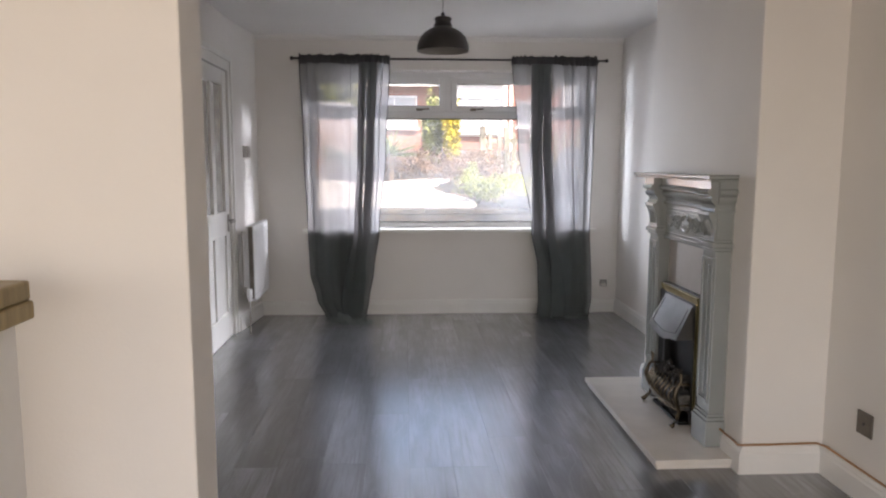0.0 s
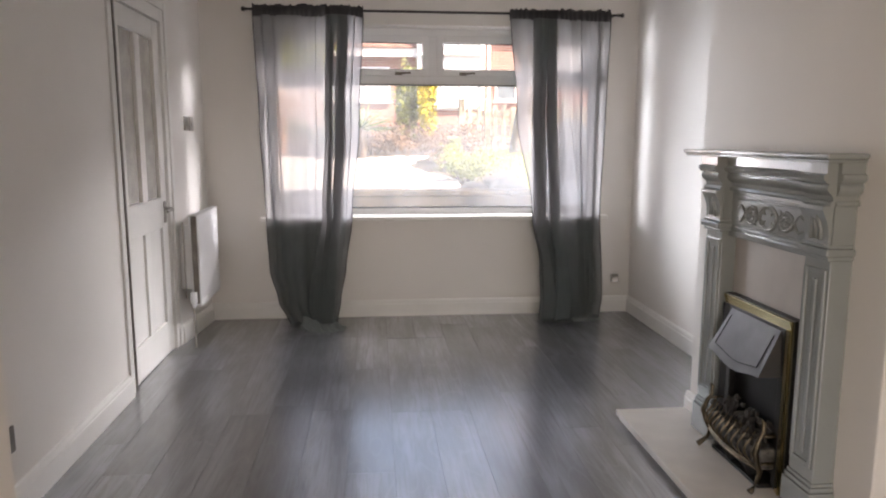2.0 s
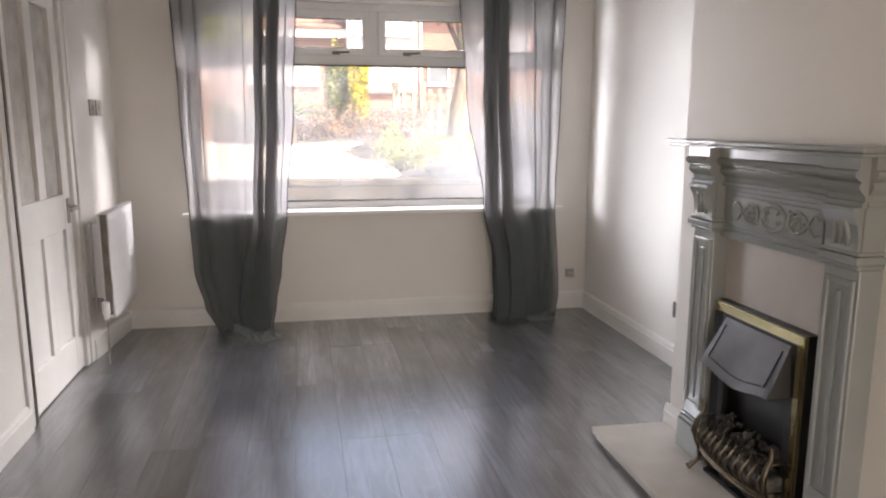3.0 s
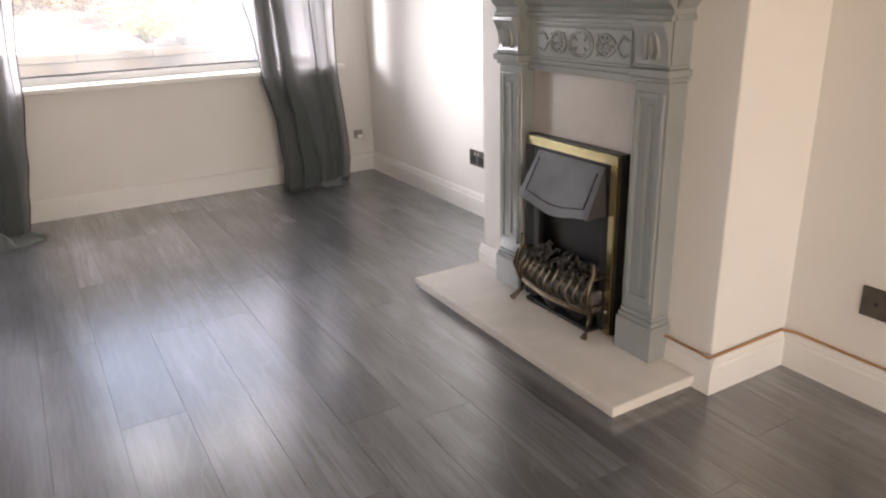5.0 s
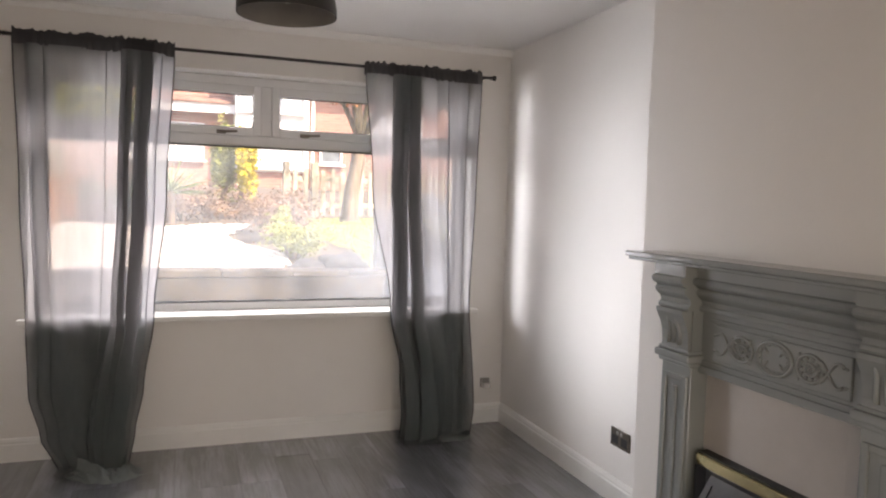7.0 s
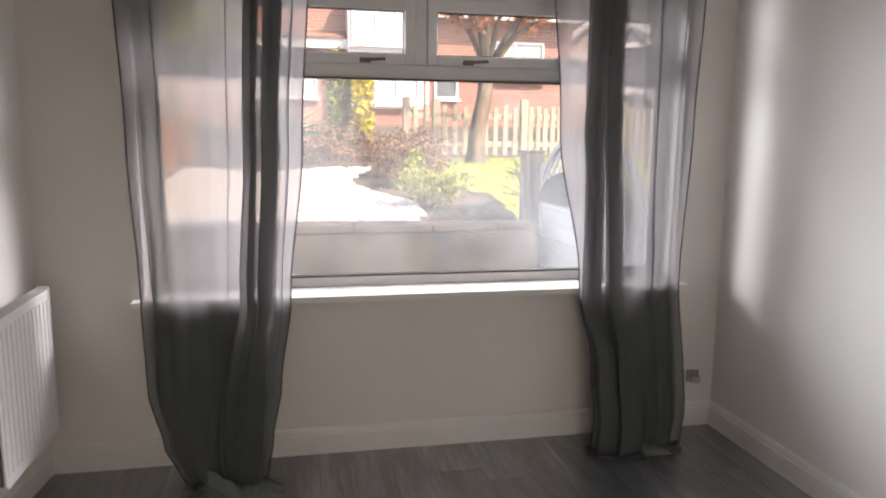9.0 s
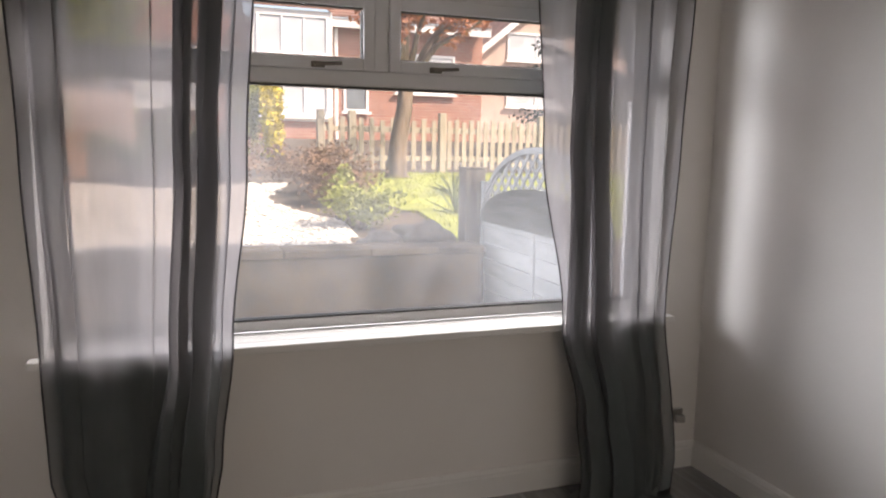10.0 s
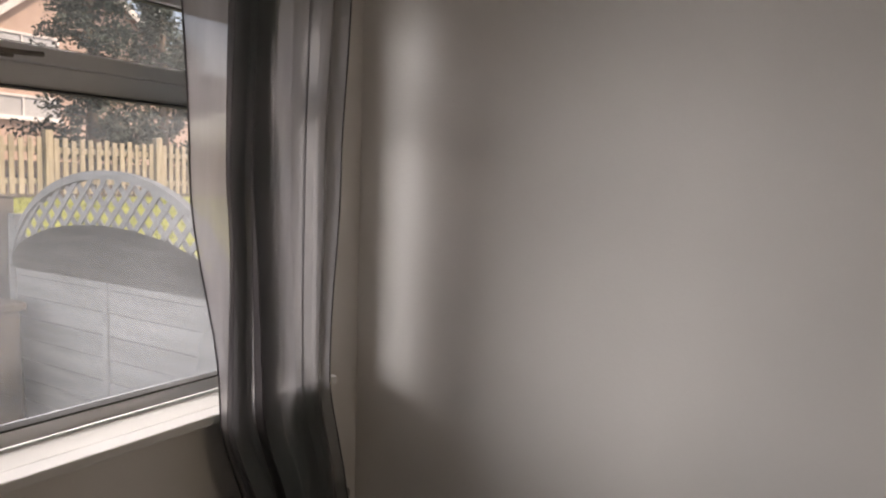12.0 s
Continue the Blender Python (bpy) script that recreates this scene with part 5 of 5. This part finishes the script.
# ---- plants ----
def leaves(rnd, pick, count, size):
    V, F = [], []
    for _ in range(count):
        c = Vector(pick(rnd))
        d = Vector((rnd.gauss(0, 1), rnd.gauss(0, 1), rnd.gauss(0, 0.8))).normalized()
        e = d.cross(Vector((rnd.gauss(0, 1), rnd.gauss(0, 1), rnd.gauss(0, 1)))).normalized()
        s = size * rnd.uniform(0.6, 1.3)
        b = len(V)
        V += [c - d * s, c + e * s * 0.45, c + d * s, c - e * s * 0.45]
        F.append((b, b + 1, b + 2, b + 3))
    return [tuple(v) for v in V], F


def shrub(name, at, size, count, leaf, mat, label, seed, stems=7, category="shrub"):
    rnd = random.Random(seed)
    z0 = ground_z(at[0], at[1])
    t = thing(name, (at[0], at[1], z0), label, category)
    bm = bmesh.new()
    tips = []
    for i in range(stems):
        a = rnd.uniform(0, 6.28)
        d = rnd.uniform(0.2, 1.0)
        tip = Vector((at[0] + math.cos(a) * d * size[0] * 0.8, at[1] + math.sin(a) * d * size[1] * 0.8, z0 + size[2] * rnd.uniform(0.5, 0.95)))
        base = Vector((at[0] + 0.03 * math.cos(a), at[1] + 0.03 * math.sin(a), z0 - 0.02))
        tube(bm, [base, base.lerp(tip, 0.5) + Vector((0, 0, 0.08 * size[2])), tip], [0.014, 0.009, 0.003], 6)
        tips.append((base, tip))
    part("stem", bm, BARK, t)
    clumps = [(tips[i % stems][0].lerp(tips[i % stems][1], rnd.uniform(0.45, 1.0)) + Vector((rnd.gauss(0, 0.12) * size[0], rnd.gauss(0, 0.12) * size[1], rnd.gauss(0, 0.08) * size[2])), rnd.uniform(0.16, 0.34)) for i in range(stems * 3)]

    def pick(q):
        c, rad = q.choice(clumps)
        return c + Vector((q.gauss(0, rad * size[0] * 0.6), q.gauss(0, rad * size[1] * 0.6), q.gauss(0, rad * size[2] * 0.45)))
    V, F = leaves(rnd, pick, count, leaf)
    V = [(x, y, max(z, ground_z(x, y) + 0.01)) for x, y, z in V]
    scatter("foliage", V, F, mat, "", "", t)
    return t


shrub("heather_bush", (1.0, 11.0), (0.55, 0.5, 0.46), 3000, 0.028, LEAF_BROWN, "loose brown heather bush beside the gravel", 21)
shrub("garden_shrub", (1.02, 9.75), (0.42, 0.45, 0.46), 2800, 0.026, LEAF_LIME, "small green shrub above the retaining wall", 22)
shrub("heather_bush", (0.95, 12.6), (0.7, 0.5, 0.50), 2600, 0.028, LEAF_BROWN, "brown heather bush on the bank", 23)
shrub("heather_bush", (1.1, 11.7), (0.45, 0.5, 0.42), 2200, 0.026, LEAF_BROWN, "low brown heather bush beside the gravel", 33)
shrub("heather_bush", (-0.1, 13.4), (1.0, 0.6, 0.52), 4200, 0.028, LEAF_BROWN, "wide brown heather bush on the bank", 24)
shrub("garden_shrub", (-0.9, 13.0), (0.6, 0.5, 0.6), 2200, 0.03, LEAF, "pale green shrub by the side fence", 25)
# narrow yellow plant stands for the sunlit right edge of the green conifer
shrub("golden_conifer", (1.12, 17.2), (0.24, 0.3, 1.40), 5200, 0.055, LEAF_SUNLIT, "narrow yellow conifer painted as the sunlit side of its green neighbour", 26, 12, "conifer")
shrub("green_conifer", (0.66, 17.5), (0.36, 0.4, 1.45), 5200, 0.045, LEAF_LIME, "upright green conifer by the street", 27, 12, "conifer")
shrub("garden_shrub", (-0.75, 16.6), (0.7, 0.5, 0.9), 2600, 0.04, LEAF, "rounded green street-side shrub", 28)


def yucca(at, seed, label="small spiky green palm-like plant in the lawn", stem=0.0, size=1.0):
    rnd = random.Random(seed)
    z0 = ground_z(*at)
    t = thing("spiky_plant", (*at, z0), label, "plant")
    if stem:
        part("stem", tube(bmesh.new(), [(*at, z0 - 0.03), (at[0] + 0.02, at[1], z0 + stem * 0.5), (*at, z0 + stem)], [0.07, 0.055, 0.05], 9), BARK, t)
        z0 += stem - 0.02
    for i in range(22 if size == 1 else 46):
        a, up = rnd.uniform(0, 6.28), rnd.uniform(0.25, 1.35)
        L = rnd.uniform(0.3, 0.5) * size
        up -= 0.5 * (size - 1)
        d = Vector((math.cos(a) * math.cos(up), math.sin(a) * math.cos(up), math.sin(up)))
        e = d.cross(Vector((0, 0, 1))).normalized() * 0.014
        b0 = Vector((*at, z0))
        bm = bmesh.new()
        m1 = b0 + d * L * 0.5
        tip = b0 + d * L - Vector((0, 0, 0.08 * L))
        vs = [bm.verts.new(p) for p in (b0 - e * 0.6, b0 + e * 0.6, m1 + e, tip, m1 - e)]
        bm.faces.new(vs)
        bmesh.ops.solidify(bm, geom=bm.faces[:], thickness=0.002)
        part("leaf", bm, LEAF, t)




def boulder(at, size, seed):
    t = thing("garden_stone", (*at, ground_z(*at)), "dark weathered stone at the edge of the bed", "stone")
    bm = bmesh.new()
    bmesh.ops.create_icosphere(bm, subdivisions=3, radius=0.5)
    for v in bm.verts:
        k = 0.85 + 0.45 * noise.noise(v.co * 2.3 + Vector((seed, 0, 0)))
        v.co = Vector((at[0] + v.co.x * k * size[0], at[1] + v.co.y * k * size[1], ground_z(*at) + (v.co.z * k + 0.32) * size[2]))
    part("stone", bm, SLEEPER, t, smooth=True)


boulder((1.40, 9.0), (0.52, 0.36, 0.26), 3.0)
boulder((1.02, 8.93), (0.34, 0.28, 0.17), 8.0)
yucca((2.15, 10.3), 5)
yucca((2.6, 11.6), 6)
yucca((-0.25, 12.75), 9, "spiky green cabbage palm on a short trunk", 0.45, 1.5)


def tree():
    rnd = random.Random(8)
    x, y = 2.47, 13.58
    z0 = ground_z(x, y)
    t = thing("tree", (x, y, z0), "leaning garden tree with copper red leaves", "tree")
    bm = bmesh.new()
    trunk = [(x, y, z0 - 0.05), (x - 0.02, y, z0 + 0.12), (x + 0.02, y, z0 + 0.55), (x + 0.10, y, z0 + 1.0), (x + 0.13, y, z0 + 1.45)]
    tube(bm, trunk, [0.21, 0.155, 0.125, 0.115, 0.10], 12)
    part("trunk", bm, BARK, t, smooth=True)
    fork = Vector(trunk[-1])
    ends = []
    for i in range(9):
        a = i * 0.72 + rnd.uniform(-0.3, 0.3)
        d = Vector((math.cos(a) * rnd.uniform(0.5, 1.5), math.sin(a) * rnd.uniform(0.4, 1.0), rnd.uniform(0.7, 1.9)))
        p = [fork - Vector((0, 0, 0.12)), fork + d * 0.3 + Vector((0, 0, 0.1)), fork + d * 0.65 + Vector((rnd.gauss(0, 0.08), 0, 0)), fork + d]
        bm = bmesh.new()
        tube(bm, p, [0.055, 0.04, 0.025, 0.008], 7)
        ends += [(p[1], p[2]), (p[2], p[3])]
        for k in range(4):
            s = p[1].lerp(p[3], rnd.uniform(0.2, 0.95))
            e = s + Vector((rnd.gauss(0, 0.28), rnd.gauss(0, 0.25), rnd.uniform(-0.1, 0.35)))
            tube(bm, [s, s.lerp(e, 0.5) + Vector((0, 0, 0.04)), e], [0.016, 0.010, 0.004], 5)
            ends.append((s, e))
        part("limb", bm, BARK, t, smooth=True)

    def pick(q):
        a, b = q.choice(ends)
        return a.lerp(b, q.uniform(0.3, 1.1)) + Vector((q.gauss(0, 0.07), q.gauss(0, 0.07), q.gauss(0, 0.06)))
    V, F = leaves(rnd, pick, 3600, 0.055)
    scatter("crown", V, F, LEAF_RED, "", "", t)


tree()


def cedar(at, height, radius, seed):
    rnd = random.Random(seed)
    z0 = ground_z(*at)
    t = thing("evergreen_tree", (*at, z0), "tall dark blue-green evergreen tree", "tree")
    bm = bmesh.new()
    tube(bm, [(*at, z0 - 0.1), (at[0] + 0.05, at[1], z0 + height * 0.5), (at[0], at[1], z0 + height)], [0.14, 0.09, 0.02], 9)
    part("trunk", bm, BARK, t, smooth=True)
    ends = []
    bm = bmesh.new()
    for i in range(70):
        k = rnd.uniform(0.08, 0.97)
        a = rnd.uniform(0, 6.28)
        L = radius * (1 - k) ** 0.6 * rnd.uniform(0.6, 1.1)
        s = Vector((*at, z0 + height * k))
        e = s + Vector((math.cos(a) * L, math.sin(a) * L, rnd.uniform(-0.1, 0.25) * L))
        tube(bm, [s, e], [0.02, 0.005], 5)
        ends.append((s, e))
    part("limb", bm, BARK, t)

    def pick(q):
        a, b = q.choice(ends)
        return a.lerp(b, q.uniform(0.25, 1.08)) + Vector((q.gauss(0, 0.09), q.gauss(0, 0.09), q.gauss(0, 0.09)))
    V, F = leaves(rnd, pick, 9000, 0.06)
    scatter("crown", V, F, LEAF_DARK, "", "", t)


cedar((7.5, 17.2), 4.6, 1.35, 31)
cedar((9.9, 18.4), 4.2, 1.4, 32)


# ---- houses across the street ----
def house_window(t, x0, x1, y, z0, z1, cols, glass, rows=1):
    f = 0.06
    win = part("window", boxes((x0, x0 + f, y - 0.05, y + 0.02, z0, z1), (x1 - f, x1, y - 0.05, y + 0.02, z0, z1), (x0 + f, x1 - f, y - 0.05, y + 0.02, z0, z0 + f), (x0 + f, x1 - f, y - 0.05, y + 0.02, z1 - f, z1)), UPVC, t)
    for i in range(cols):
        a = x0 + f + (x1 - x0 - 2 * f) * i / cols
        b = x0 + f + (x1 - x0 - 2 * f) * (i + 1) / cols
        part("pane", boxes((a + 0.02, b - 0.02, y - 0.02, y - 0.01, z0 + f, z1 - f)), glass, win)
        if i:
            part("mullion", boxes((a - 0.022, a + 0.022, y - 0.045, y + 0.01, z0 + f, z1 - f)), UPVC, win)
    part("sill", boxes((x0 - 0.06, x1 + 0.06, y - 0.10, y - 0.051, z0 - 0.06, z0)), UPVC, win)


def roof(t, x0, x1, y0, y1, z0, z1, mat):
    """A pitched roof in courses of tiles, rising away from the street."""
    n = 14
    for i in range(n):
        a, b = i / n, (i + 1) / n
        bm = bmesh.new()
        ya, yb = y0 + (y1 - y0) * a, y0 + (y1 - y0) * b
        za, zb = z0 + (z1 - z0) * a, z0 + (z1 - z0) * b
        vs = box(bm, x0, x1, ya - 0.03, yb + 0.02, 0, 1)
        for v in vs:
            k = (v.co.y - ya) / (yb - ya)
            v.co.z = za + (zb - za) * k + (0.05 if v.co.z > 0.5 else 0.0) + (0.02 * (1 - k))
        part("tile_course", bm, mat, t)


HY = 22.0
t = thing("brick_house", (0.5, HY + 3, 1.66), "red brick house with white bay windows and tiled roof", "house")
part("wall", boxes((-7.0, 7.2, HY, HY + 6, 1.5, 4.55)), BRICK, t)
part("bay", boxes((1.15, 3.05, HY - 0.5, HY, 2.08, 4.7), bevel=0.01), WHITEWALL, t, "white clad bay")
part("bay_base", boxes((1.15, 3.05, HY - 0.48, HY, 1.55, 2.08)), BRICK, t, "red brick bay base")
house_window(t, 1.25, 2.95, HY - 0.5, 2.2, 3.25, 3, NETGLASS)
house_window(t, 1.25, 2.95, HY - 0.5, 3.65, 4.6, 3, NETGLASS)
house_window(t, 3.42, 4.06, HY, 2.38, 3.16, 1, DARKGLASS)
house_window(t, -1.6, 0.4, HY, 2.35, 3.3, 3, NETGLASS)
house_window(t, -5.4, -3.4, HY, 2.35, 3.3, 3, NETGLASS)
house_window(t, 4.8, 6.4, HY, 2.9, 3.9, 2, NETGLASS)
part("fascia", boxes((-7.1, 1.15, HY - 0.35, HY - 0.30, 3.55, 3.78), (3.05, 7.3, HY - 0.35, HY - 0.30, 4.4, 4.62)), WHITEWALL, t, "white fascia board")
bm = tube(bmesh.new(), [(3.22, HY - 0.07, 1.6), (3.22, HY - 0.07, 4.4)], 0.05, 8)
part("drainpipe", bm, WHITEWALL, t, "white drainpipe")
roof(t, -7.1, 1.14, HY - 0.36, HY + 3.0, 3.78, 5.6, ROOFTILE)
roof(t, 3.06, 7.3, HY - 0.36, HY + 3.0, 4.62, 6.2, ROOFTILE)
roof(t, 1.1, 3.1, HY - 0.6, HY + 3.0, 4.72, 6.3, ROOFTILE)

GY = 23.5
t = thing("gabled_house", (11, GY + 3, 1.66), "buff rendered house with a steep white-edged gable", "house")
bm = bmesh.new()
prof = [(7.6, 1.5), (14.6, 1.5), (14.6, 4.2), (11.1, 7.0), (7.6, 4.2)]
a = [bm.verts.new((px, GY, pz)) for px, pz in prof]
b = [bm.verts.new((px, GY + 6, pz)) for px, pz in prof]
bm.faces.new(a)
bm.faces.new(b[::-1])
for i in range(5):
    bm.faces.new((a[i], a[(i + 1) % 5], b[(i + 1) % 5], b[i]))
part("wall", bm, PINKWALL, t)
for s in (-1, 1):
    d = Vector((s * 3.5, 0, -2.8))
    top = Vector((11.1, 0, 7.02))
    for name, y0, y1, up, mat in (("bargeboard", GY - 0.35, GY - 0.30, -0.1, WHITEWALL), ("roof_slope", GY - 0.34, GY + 6.2, 0.02, ROOFTILE)):
        bm = bmesh.new()
        e = top + d * 1.12
        hh = 0.22 if name == "bargeboard" else 0.10
        vs = [bm.verts.new(p) for p in ((top.x, y0, top.z + up), (e.x, y0, e.z + up), (e.x, y0, e.z + up + hh), (top.x, y0, top.z + up + hh), (top.x, y1, top.z + up), (e.x, y1, e.z + up), (e.x, y1, e.z + up + hh), (top.x, y1, top.z + up + hh))]
        for q in ((0, 1, 2, 3), (4, 7, 6, 5), (0, 4, 5, 1), (1, 5, 6, 2), (2, 6, 7, 3), (3, 7, 4, 0)):
            bm.faces.new([vs[i] for i in q])
        part(name, bm, mat, t)
house_window(t, 8.6, 10.5, GY, 2.75, 3.35, 2, NETGLASS)
house_window(t, 8.6, 10.5, GY, 4.1, 4.9, 2, NETGLASS)

t = thing("garage", (-5, 19.5, 1.5), "low beige rendered garage beyond the garden fence", "garage")
part("wall", boxes((-9.0, -1.35, 17.5, 19.6, 0.9, 2.55)), PINKWALL, t)
part("roof_edge", boxes((-9.1, -1.25, 17.4, 19.7, 2.551, 2.70), bevel=0.01), WHITEWALL, t, "pale flat roof edge")
part("garage_door", boxes((-4.6, -2.2, 17.46, 17.499, 1.1, 2.35), bevel=0.01), FENCEWOOD, t, "pale timber garage door")
shrub("garden_tree", (-2.3, 20.6), (1.7, 0.5, 4.4), 5200, 0.11, LEAF_LIME, "light green leafy tree behind the garage", 41, 12, "tree")
